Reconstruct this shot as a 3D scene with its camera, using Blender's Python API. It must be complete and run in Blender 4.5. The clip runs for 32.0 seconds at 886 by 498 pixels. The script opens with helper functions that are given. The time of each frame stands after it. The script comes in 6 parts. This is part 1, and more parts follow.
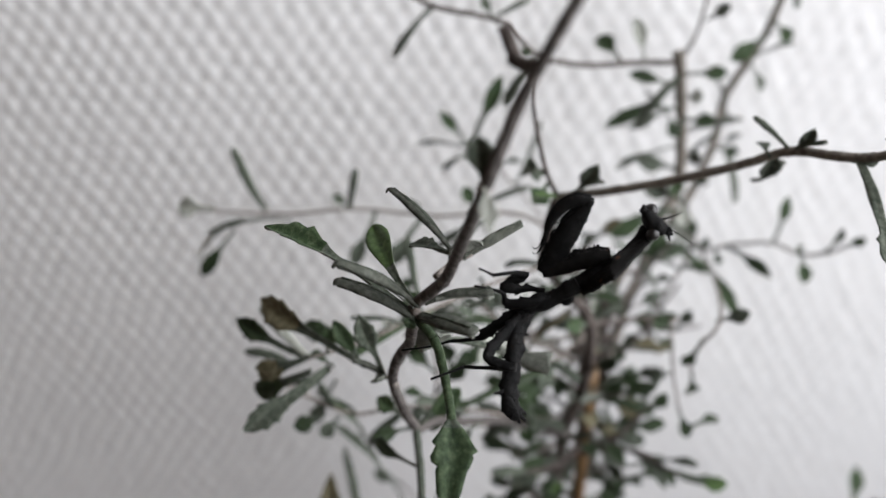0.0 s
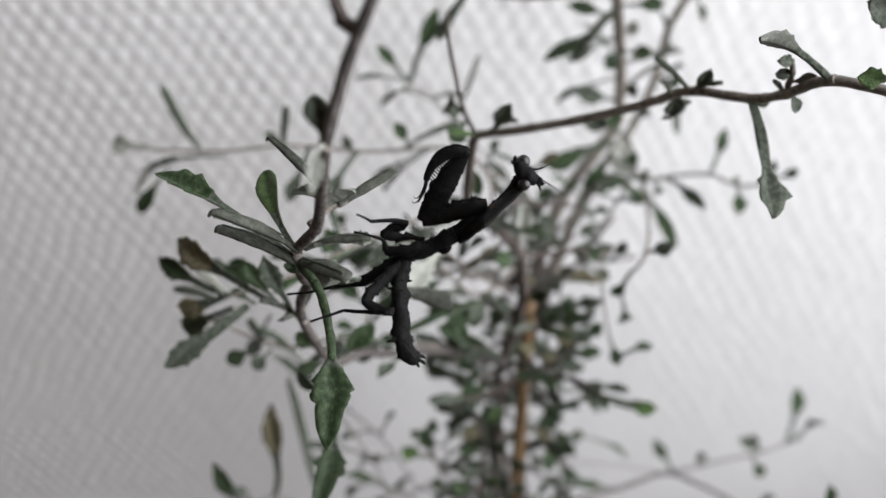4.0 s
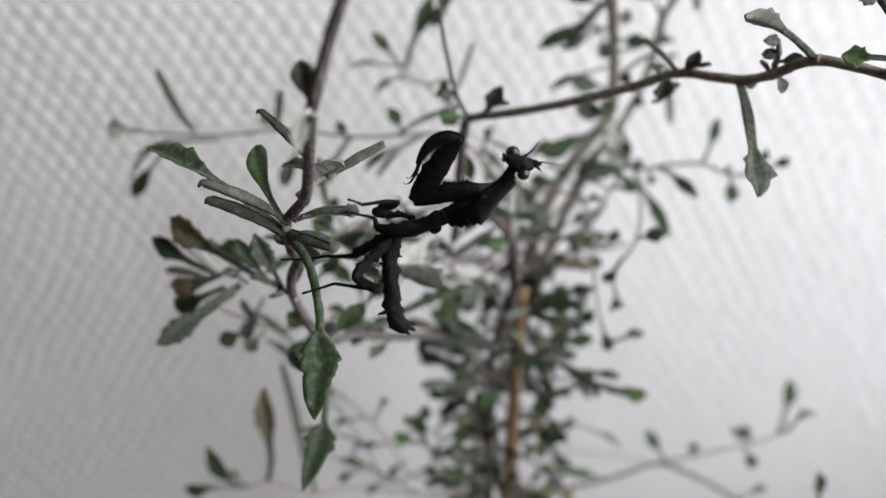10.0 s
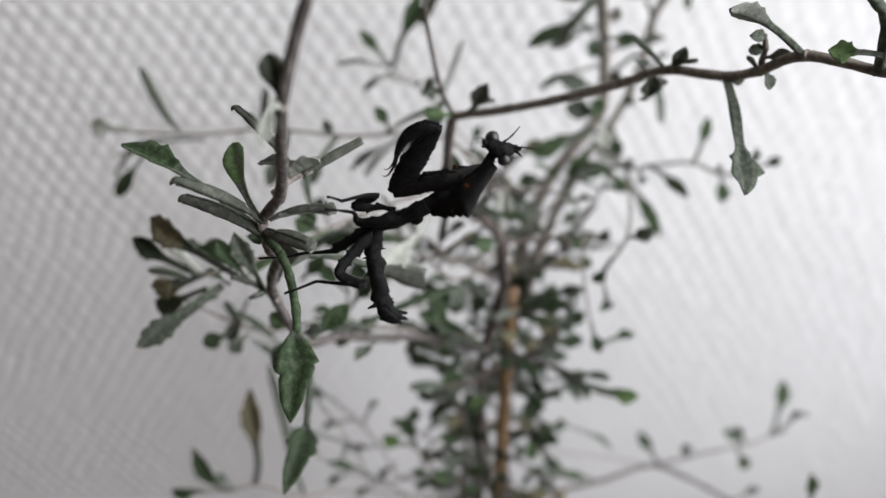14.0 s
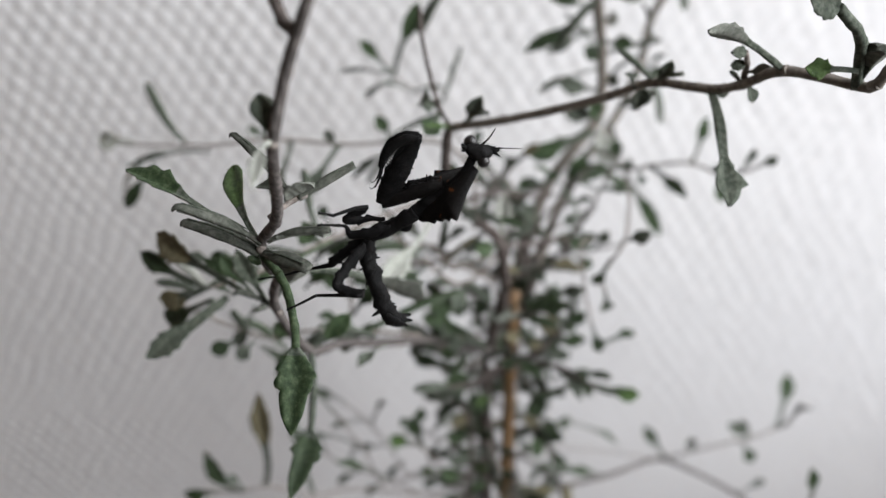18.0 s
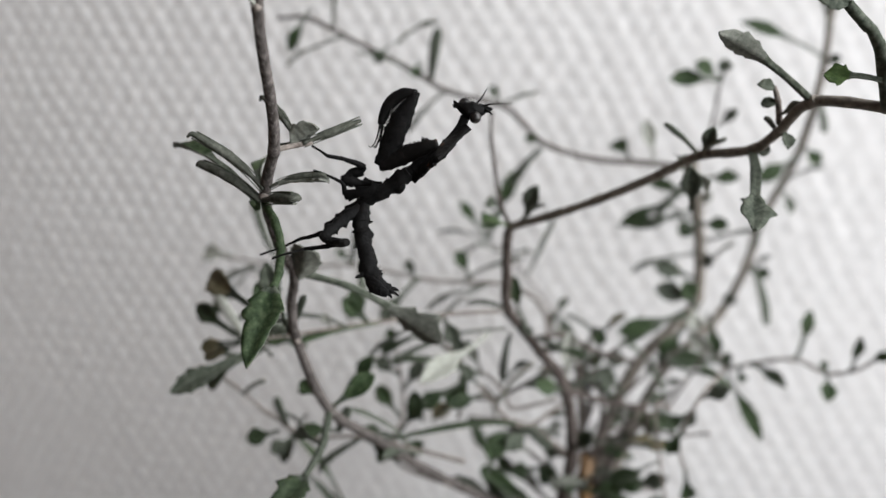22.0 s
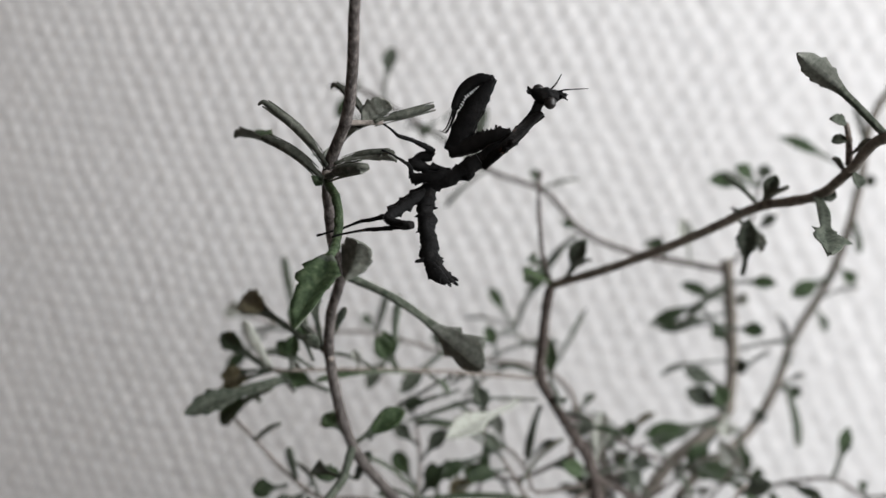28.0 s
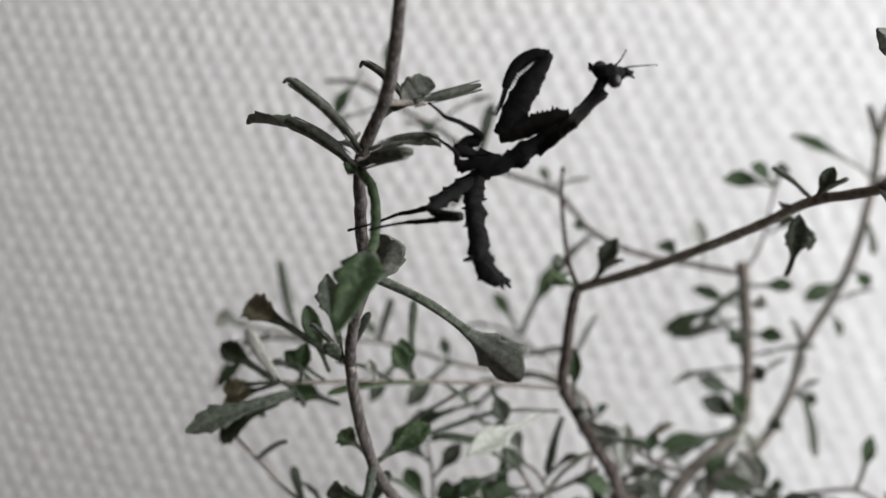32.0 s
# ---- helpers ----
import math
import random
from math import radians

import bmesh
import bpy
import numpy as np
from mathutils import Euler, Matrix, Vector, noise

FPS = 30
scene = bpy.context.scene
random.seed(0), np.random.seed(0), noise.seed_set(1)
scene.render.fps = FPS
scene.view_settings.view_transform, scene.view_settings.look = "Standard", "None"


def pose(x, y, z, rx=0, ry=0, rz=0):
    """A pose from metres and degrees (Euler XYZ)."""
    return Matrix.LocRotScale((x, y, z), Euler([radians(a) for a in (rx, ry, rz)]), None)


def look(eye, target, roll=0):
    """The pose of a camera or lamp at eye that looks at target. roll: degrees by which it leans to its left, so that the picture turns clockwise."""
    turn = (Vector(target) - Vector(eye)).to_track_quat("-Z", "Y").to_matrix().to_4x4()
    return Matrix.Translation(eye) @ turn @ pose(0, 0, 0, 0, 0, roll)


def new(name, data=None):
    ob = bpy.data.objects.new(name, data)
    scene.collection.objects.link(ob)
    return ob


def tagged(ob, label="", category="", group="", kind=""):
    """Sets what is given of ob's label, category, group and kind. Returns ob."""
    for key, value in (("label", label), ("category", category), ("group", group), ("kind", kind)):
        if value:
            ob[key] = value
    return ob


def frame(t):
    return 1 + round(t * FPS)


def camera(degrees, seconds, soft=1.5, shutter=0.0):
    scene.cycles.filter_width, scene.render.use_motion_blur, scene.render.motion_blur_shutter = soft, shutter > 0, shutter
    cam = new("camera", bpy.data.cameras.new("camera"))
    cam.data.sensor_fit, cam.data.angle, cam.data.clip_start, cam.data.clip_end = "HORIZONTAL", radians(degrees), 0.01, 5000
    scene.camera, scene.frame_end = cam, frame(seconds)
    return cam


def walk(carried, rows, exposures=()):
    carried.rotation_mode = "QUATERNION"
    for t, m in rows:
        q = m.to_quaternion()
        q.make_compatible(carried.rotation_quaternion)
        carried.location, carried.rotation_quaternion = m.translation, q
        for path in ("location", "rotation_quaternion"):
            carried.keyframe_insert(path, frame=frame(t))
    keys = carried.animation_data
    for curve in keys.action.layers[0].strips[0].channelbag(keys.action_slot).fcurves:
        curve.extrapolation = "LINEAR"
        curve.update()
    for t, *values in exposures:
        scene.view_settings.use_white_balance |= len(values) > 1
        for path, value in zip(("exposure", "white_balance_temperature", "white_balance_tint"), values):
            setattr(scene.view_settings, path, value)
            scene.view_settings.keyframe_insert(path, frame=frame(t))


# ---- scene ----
cam = camera(54.8, 32.0)
# seconds, eye, yaw, pitch, roll
PATH = [
    (0, 0.00414, 0.00325, 0.75216, 1.21, -29.93, -0.09),
    (0.5, 0.00992, -0.00479, 0.75699, 1.35, -32.67, -0.10),
    (1, 0.01172, -0.00726, 0.75796, 1.66, -33.62, 0.49),
    (1.5, 0.01194, -0.00428, 0.75639, 1.48, -33.61, -0.11),
    (2, 0.01544, -0.00438, 0.75811, 1.25, -33.52, -0.15),
    (2.5, 0.01614, -0.00226, 0.75689, 1.20, -33.86, -0.25),
    (3, 0.01810, -0.00161, 0.75704, 0.90, -34.13, -0.29),
    (3.5, 0.01962, 0.00049, 0.75610, 0.59, -34.53, -0.18),
    (4, 0.02030, 0.00183, 0.75689, 0.37, -35.02, -0.14),
    (4.5, 0.02339, 0.00192, 0.75614, 0.03, -35.41, 0.06),
    (6.5, 0.02414, 0.00380, 0.75435, -0.31, -35.74, 0.25),
    (7, 0.02476, 0.00338, 0.75324, -0.59, -35.54, 0.51),
    (7.5, 0.02459, 0.00362, 0.75278, -0.82, -35.60, 0.72),
    (8, 0.02270, 0.00390, 0.75317, -0.70, -35.75, 0.58),
    (8.5, 0.02426, 0.00013, 0.75710, -0.42, -35.54, 0.28),
    (9, 0.02179, -0.00143, 0.75817, 0.10, -35.37, 0.11),
    (9.5, 0.02130, -0.00142, 0.75571, 0.27, -35.22, 0.20),
    (10, 0.02193, -0.00152, 0.75471, 0.23, -35.16, 0.32),
    (10.5, 0.02416, -0.00148, 0.75457, 0.13, -35.08, 0.41),
    (11, 0.02411, -0.00161, 0.75358, 0.23, -35.18, 0.46),
    (11.5, 0.02429, -0.00197, 0.75283, 0.07, -35.08, 0.75),
    (12, 0.02376, -0.00189, 0.75310, -0.03, -35.08, 0.75),
    (12.5, 0.02385, -0.00073, 0.75340, -0.10, -34.97, 0.63),
    (13, 0.02670, -0.00100, 0.75522, -0.22, -35.00, 0.57),
    (13.5, 0.02302, -0.00079, 0.75170, -0.12, -35.09, 0.76),
    (14, 0.02439, 0.00044, 0.75291, -0.07, -35.06, 0.41),
    (14.5, 0.02324, 0.00155, 0.75311, 0.03, -35.02, -0.12),
    (16.5, 0.02660, -0.00230, 0.76032, 0.44, -35.13, -0.61),
    (17, 0.02996, -0.00206, 0.76033, 0.42, -35.21, -0.62),
    (17.5, 0.02925, -0.00233, 0.76004, 0.75, -35.45, -0.86),
    (18, 0.02754, -0.00137, 0.75909, 0.92, -35.64, -1.09),
    (18.5, 0.02828, -0.00050, 0.75753, 1.06, -35.82, -1.11),
    (19, 0.02966, -0.00123, 0.75618, 1.61, -36.37, -1.12),
    (19.5, 0.02965, -0.00184, 0.75348, 2.37, -35.73, -0.82),
    (20, 0.03797, -0.00984, 0.74378, 4.87, -28.09, -0.29),
    (20.5, 0.04257, -0.01138, 0.72700, 7.91, -23.39, -0.02),
    (21, 0.04555, -0.01420, 0.72120, 10.19, -19.64, -0.29),
    (21.5, 0.05167, -0.01682, 0.71367, 11.72, -16.30, 0.01),
    (22, 0.05496, -0.01939, 0.70929, 12.59, -14.17, 1.05),
    (22.5, 0.05304, -0.02135, 0.70359, 13.12, -12.30, 1.88),
    (23, 0.05099, -0.02467, 0.70046, 13.61, -10.64, 2.61),
    (23.5, 0.05159, -0.02392, 0.69962, 13.69, -9.29, 2.92),
    (24, 0.05434, -0.02211, 0.69586, 13.56, -8.54, 3.47),
    (24.5, 0.05293, -0.02266, 0.69137, 13.53, -7.77, 4.06),
    (25, 0.05398, -0.02110, 0.68811, 13.33, -6.99, 4.42),
    (25.5, 0.05159, -0.01851, 0.68674, 13.26, -6.20, 4.47),
    (26, 0.04977, -0.01929, 0.68630, 13.31, -5.41, 4.69),
    (26.5, 0.04892, -0.02070, 0.68570, 13.04, -4.56, 4.97),
    (28.5, 0.04676, -0.01931, 0.67977, 13.37, -3.17, 6.38),
    (29, 0.04522, -0.01698, 0.67784, 13.18, -2.83, 6.22),
    (29.5, 0.03918, -0.01537, 0.67782, 12.88, -2.71, 5.86),
    (30, 0.03615, -0.01356, 0.67764, 12.86, -2.67, 6.05),
    (30.5, 0.03367, -0.01242, 0.67841, 12.61, -2.38, 6.04),
    (31, 0.03302, -0.01010, 0.67805, 12.03, -2.38, 6.20),
    (31.5, 0.03201, -0.00948, 0.67722, 11.55, -2.44, 6.18),
    (32, 0.03312, -0.00861, 0.67819, 11.13, -2.58, 6.05),
]
walk(cam, [(t, pose(x, y, z, 90 + pitch, 0, yaw) @ pose(0, 0, 0, 0, 0, roll)) for t, x, y, z, yaw, pitch, roll in PATH],
     exposures=[(0.0, -0.1, 6480, 11), (0.8, 0.02, 6480, 11), (2.0, -0.03, 6480, 11), (19.5, -0.03, 6480, 11), (21.0, -0.15, 6580, 10), (24.5, -0.23, 6590, 10), (32.0, -0.27, 6600, 10)])
cam.data.dof.use_dof = True
cam.data.dof.focus_distance = 0.128
cam.data.dof.aperture_fstop = 13.0

# ---- light: a tall window in the right-hand wall, daylight through it ----
world = bpy.data.worlds.new("sky")
scene.world = world
world.use_nodes = True
sky = world.node_tree.nodes.new("ShaderNodeTexSky")
sky.sky_type, sky.sun_disc = "NISHITA", False
sky.sun_elevation, sky.sun_rotation = radians(38), radians(100)
world.node_tree.links.new(sky.outputs[0], world.node_tree.nodes["Background"].inputs[0])
world.node_tree.nodes["Background"].inputs[1].default_value = 0.10
WALL_Y = 0.364
RIGHT_X = 0.57


def window_lamp(name, m, w, h, power, colour):
    data = bpy.data.lights.new(name, "AREA")
    data.shape, data.size, data.size_y, data.energy, data.color = "RECTANGLE", w, h, power, colour
    ob = new(name, data)
    ob.matrix_world = m
    return ob


window_lamp("window_light", look((RIGHT_X - 0.03, -0.12, 0.98), (-0.46, -0.12, 0.70)), 0.66, 0.96, 14.4, (0.974, 1.0, 1.036))


# ---- materials ----
def material(name, rough=0.6, metal=0.0, spec=0.5):
    m = bpy.data.materials.new(name)
    m.use_nodes = True
    b = m.node_tree.nodes["Principled BSDF"]
    b.inputs["Roughness"].default_value = rough
    b.inputs["Metallic"].default_value = metal
    b.inputs["Specular IOR Level"].default_value = spec
    return m, m.node_tree, b


def noise_node(nt, scale, detail=4.0, rough=0.6, coords="Object", stretch=None):
    tc = nt.nodes.new("ShaderNodeTexCoord")
    n = nt.nodes.new("ShaderNodeTexNoise")
    n.inputs["Scale"].default_value, n.inputs["Detail"].default_value, n.inputs["Roughness"].default_value = scale, detail, rough
    if stretch:
        mp = nt.nodes.new("ShaderNodeMapping")
        mp.inputs["Scale"].default_value = stretch
        nt.links.new(tc.outputs[coords], mp.inputs[0])
        nt.links.new(mp.outputs[0], n.inputs["Vector"])
    else:
        nt.links.new(tc.outputs[coords], n.inputs["Vector"])
    return n


def ramp(nt, source, stops):
    r = nt.nodes.new("ShaderNodeValToRGB")
    els = r.color_ramp.elements
    while len(els) < len(stops):
        els.new(0.5)
    for e, (pos, col) in zip(els, stops):
        e.position, e.color = pos, (*col, 1)
    nt.links.new(source, r.inputs[0])
    return r


def mix(nt, fac, a, b, mode="MIX"):
    m = nt.nodes.new("ShaderNodeMix")
    m.data_type, m.blend_type = "RGBA", mode
    if isinstance(fac, float):
        m.inputs[0].default_value = fac
    else:
        nt.links.new(fac, m.inputs[0])
    nt.links.new(a, m.inputs[6])
    nt.links.new(b, m.inputs[7])
    return m.outputs[2]


def bump(nt, b, height, strength, distance):
    n = nt.nodes.new("ShaderNodeBump")
    n.inputs["Strength"].default_value, n.inputs["Distance"].default_value = strength, distance
    nt.links.new(height, n.inputs["Height"])
    nt.links.new(n.outputs[0], b.inputs["Normal"])


def surface(name, stops, scale, rough, bump_scale=0.0, bump_mm=0.0, fine=None, stretch=None, vary=0.0, spec=0.5, flecks=0.0):
    """Two noises of different size colour it; fine: stops of the small grain laid over; vary: per-object brightness;
    flecks: brightness of scattered scraps of pale felt."""
    m, nt, b = material(name, rough, spec=spec)
    col = ramp(nt, noise_node(nt, scale, stretch=stretch).outputs["Fac"], stops).outputs[0]
    if fine:
        col = mix(nt, 0.5, col, ramp(nt, noise_node(nt, scale * 7, 6, 0.7).outputs["Fac"], fine).outputs[0], "OVERLAY")
    if vary:
        oi = nt.nodes.new("ShaderNodeObjectInfo")
        hs = nt.nodes.new("ShaderNodeHueSaturation")
        mr = nt.nodes.new("ShaderNodeMapRange")
        mr.inputs["To Min"].default_value, mr.inputs["To Max"].default_value = 1 - vary, 1 + vary
        nt.links.new(oi.outputs["Random"], mr.inputs[0])
        nt.links.new(mr.outputs[0], hs.inputs["Value"])
        nt.links.new(col, hs.inputs["Color"])
        col = hs.outputs[0]
    if flecks:
        spot = ramp(nt, noise_node(nt, 1150, 5, 0.7).outputs["Fac"], [(0.67, (0, 0, 0)), (0.74, (1, 1, 1))])
        pale = nt.nodes.new("ShaderNodeRGB")
        pale.outputs[0].default_value = (flecks, flecks, flecks * 0.9, 1)
        col = mix(nt, spot.outputs[0], col, pale.outputs[0])
    nt.links.new(col, b.inputs["Base Color"])
    if bump_mm:
        bump(nt, b, noise_node(nt, bump_scale, 6, 0.65, stretch=stretch).outputs["Fac"], 0.8, bump_mm / 1000)
    return m


GREY5 = [(0.3, (0.35, 0.35, 0.35)), (0.7, (0.65, 0.65, 0.65))]
M_WALL = surface("painted_wallcovering", [(0.3, (0.76, 0.752, 0.748)), (0.7, (0.80, 0.793, 0.788))], 9, 0.75, 700, 0.06)
M_PLAIN = surface("painted_plaster", [(0.3, (0.46, 0.365, 0.29)), (0.7, (0.52, 0.415, 0.335))], 5, 0.8, 300, 0.1)
M_FLOOR = surface("floorboards", [(0.3, (0.17, 0.16, 0.15)), (0.7, (0.24, 0.225, 0.21))], 4, 0.5, 40, 0.2, stretch=(1, 8, 1))
M_BARK = surface("grey_brown_bark", [(0.32, (0.031, 0.0242, 0.0218)), (0.5, (0.0713, 0.0575, 0.0517)), (0.68, (0.172, 0.149, 0.135))], 1500, 0.8, 3000, 0.25, GREY5, stretch=(1, 1, 0.14), spec=0.2)
M_BARK_PALE = surface("pale_felted_bark", [(0.32, (0.115, 0.0972, 0.0856)), (0.68, (0.297, 0.263, 0.235))], 1200, 0.85, 3000, 0.2, GREY5, spec=0.2)
M_STEM = surface("ridged_brown_stem", [(0.32, (0.0415, 0.0358, 0.0332)), (0.5, (0.089, 0.079, 0.0745)), (0.68, (0.204, 0.183, 0.172))], 1500, 0.8, 3000, 0.25, GREY5, stretch=(1, 1, 0.14), spec=0.2)
M_TWIG = surface("smooth_olive_twig", [(0.32, (0.1, 0.087, 0.072)), (0.68, (0.235, 0.21, 0.18))], 700, 0.7, 2600, 0.12, GREY5, spec=0.3)
M_LEAF = surface("dark_green_leaf", [(0.3, (0.0103, 0.0221, 0.00777)), (0.5, (0.0269, 0.0464, 0.0184)), (0.7, (0.0701, 0.096, 0.0505))], 950, 0.6, 3200, 0.22, GREY5, vary=0.35, spec=0.25, flecks=0.36)
M_LEAF_FRESH = surface("fresh_green_leaf", [(0.3, (0.03, 0.06, 0.015)), (0.7, (0.09, 0.15, 0.045))], 950, 0.6, 3200, 0.22, GREY5, spec=0.25, flecks=0.3)
M_LEAF_GREY = surface("grey_green_leaf", [(0.3, (0.0279, 0.0374, 0.027)), (0.5, (0.0704, 0.083, 0.0626)), (0.7, (0.126, 0.137, 0.11))], 1100, 0.75, 3200, 0.25, GREY5, vary=0.3, spec=0.18, flecks=0.3)
M_LEAF_BROWN = surface("olive_brown_leaf", [(0.3, (0.091, 0.0864, 0.0501)), (0.7, (0.263, 0.232, 0.146))], 1000, 0.7, 3000, 0.2, GREY5, vary=0.25, spec=0.2, flecks=0.25)
M_FELT = surface("grey_felted_leaf", [(0.3, (0.041, 0.0459, 0.0369)), (0.5, (0.082, 0.0877, 0.0722)), (0.7, (0.139, 0.143, 0.123))], 900, 0.8, 3200, 0.25, GREY5, vary=0.2, spec=0.15, flecks=0.3)
M_UNDER = surface("felted_leaf_underside", [(0.3, (0.092, 0.1, 0.084)), (0.7, (0.196, 0.204, 0.178))], 1100, 0.85, 3500, 0.15, GREY5, vary=0.25, spec=0.15)
M_UNDER_PALE = surface("silvery_leaf_underside", [(0.3, (0.25, 0.26, 0.225)), (0.7, (0.4, 0.41, 0.37))], 900, 0.85, 3500, 0.12, vary=0.1, spec=0.15)
M_STAKE = surface("tan_bamboo", [(0.3, (0.1, 0.055, 0.022)), (0.7, (0.24, 0.14, 0.06))], 120, 0.55, 900, 0.1, GREY5, stretch=(6, 6, 1))
M_SOIL = surface("potting_soil", [(0.3, (0.02, 0.014, 0.01)), (0.7, (0.06, 0.042, 0.03))], 180, 0.95, 300, 2)
M_POT = surface("grey_glazed_pot", [(0.3, (0.3, 0.3, 0.29)), (0.7, (0.42, 0.41, 0.4))], 20, 0.4, 200, 0.1)
M_CHITIN = surface("black_chitin", [(0.3, (0.0022, 0.0022, 0.0024)), (0.6, (0.0045, 0.0043, 0.0043)), (0.82, (0.014, 0.011, 0.010))], 700, 0.55, 1800, 0.3, spec=0.1, flecks=0.03)
M_CHITIN_RED = surface("rust_spotted_chitin", [(0.35, (0.0026, 0.0024, 0.0024)), (0.64, (0.006, 0.005, 0.0045)), (0.74, (0.22, 0.075, 0.02))], 420, 0.55, 1800, 0.3, spec=0.1)
M_EYE = surface("dark_faceted_eye", [(0.3, (0.004, 0.0035, 0.0035)), (0.7, (0.02, 0.017, 0.016))], 800, 0.35, 4000, 0.05)


# ---- building helpers; plant and insect are laid out in millimetres ----
def part(name, bm, mats, parent=None, label="", kind=""):
    me = bpy.data.meshes.new(name)
    bm.to_mesh(me)
    bm.free()
    for m in mats if isinstance(mats, (list, tuple)) else [mats]:
        me.materials.append(m)
    ob = new(name, me)
    ob.parent = parent
    if parent is not None and parent.type == "EMPTY" and parent.name == "potted_shrub":
        ob.matrix_parent_inverse = Matrix.Translation(-parent.location)
    return tagged(ob, label=label, kind=kind)


def smooth_path(pts, step):
    """A Catmull-Rom line through pts, in pieces of about step."""
    pts = [Vector(p) for p in pts]
    if len(pts) == 2:
        pts = [pts[0], pts[0].lerp(pts[1], 0.5), pts[1]]
    ext = [2 * pts[0] - pts[1], *pts, 2 * pts[-1] - pts[-2]]
    out = []
    for i in range(1, len(ext) - 2):
        p0, p1, p2, p3 = ext[i - 1:i + 3]
        n = max(2, min(30, int((p2 - p1).length / step)))
        for k in range(n):
            t = k / n
            out.append(0.5 * (2 * p1 + (p2 - p0) * t + (2 * p0 - 5 * p1 + 4 * p2 - p3) * t * t + (3 * p1 - p0 - 3 * p2 + p3) * t ** 3))
    out.append(pts[-1])
    return out


def sweep(bm, pts, radius, seg=8, step=2.0, rough=0.06, flat=None, seed=0.0, mat=0, scale=0.001, jag=(0.0, 0.0), ridge=0.0, fine=0.0):
    """A round or flattened limb along pts. radius: (start, end) or a list spread over the length; flat: (axis, ratio);
    jag: height of the saw teeth on either edge (mm); ridge: lengthwise furrows."""
    line = smooth_path(pts, step)
    n, rings = len(line), []
    side, run = None, 0.0
    for i, p in enumerate(line):
        run += (p - line[i - 1]).length if i else 0.0
        d = (line[min(i + 1, n - 1)] - line[max(i - 1, 0)]).normalized()
        if side is None:
            side = d.cross(Vector(flat[0]) if flat else Vector((0.13, 0.31, 0.94)))
            if side.length < 1e-4:
                side = d.cross(Vector((1, 0.2, 0)))
        side = (side - d * side.dot(d)).normalized()
        up = side.cross(d)
        u = i / (n - 1) * (len(radius) - 1)
        j = min(int(u), len(radius) - 2)
        r = radius[j] + (radius[j + 1] - radius[j]) * (u - j)
        ring = []
        for k in range(seg):
            a = 2 * math.pi * k / seg
            w = 1 + rough * 2 * noise.noise(p * 0.55 + Vector((math.cos(a), math.sin(a), seed)) * 0.8)
            if fine:
                w += fine * noise.noise(p * 2.3 + Vector((math.cos(a), math.sin(a), seed)) * 1.9) + 0.7 * fine * noise.noise(p * 5.1 + Vector((math.cos(a), math.sin(a), seed)) * 3.1)
            if ridge:
                w += ridge * noise.noise(Vector((math.cos(a) * 2.6, math.sin(a) * 2.6, seed + p.z * 0.03)))
            hump = jag[0] if math.cos(a) > 0 else jag[1]
            if hump and 0 < i < n - 1:
                beat = run * 0.42 + (0.4 if math.cos(a) > 0 else 0) + 0.5 * noise.noise(Vector((run * 0.3, seed, math.cos(a))))
                w += hump / r * abs(math.cos(a)) ** 9 * ((beat % 1.0) ** 2.2 * 1.9 - 0.3) * (0.6 + 0.8 * abs(noise.noise(Vector((int(beat) * 1.7, seed, 3.3)))))
            q = p + (side * math.cos(a) + up * math.sin(a) * (flat[1] if flat else 1)) * r * w
            ring.append(bm.verts.new(q * scale))
        rings.append(ring)
    for a, b in zip(rings, rings[1:]):
        for k in range(seg):
            f = bm.faces.new((a[k], a[(k + 1) % seg], b[(k + 1) % seg], b[k]))
            f.smooth, f.material_index = True, mat
    for ring, flip in ((rings[0], True), (rings[-1], False)):
        f = bm.faces.new(ring[::-1] if flip else ring)
        f.material_index = mat
    return bm


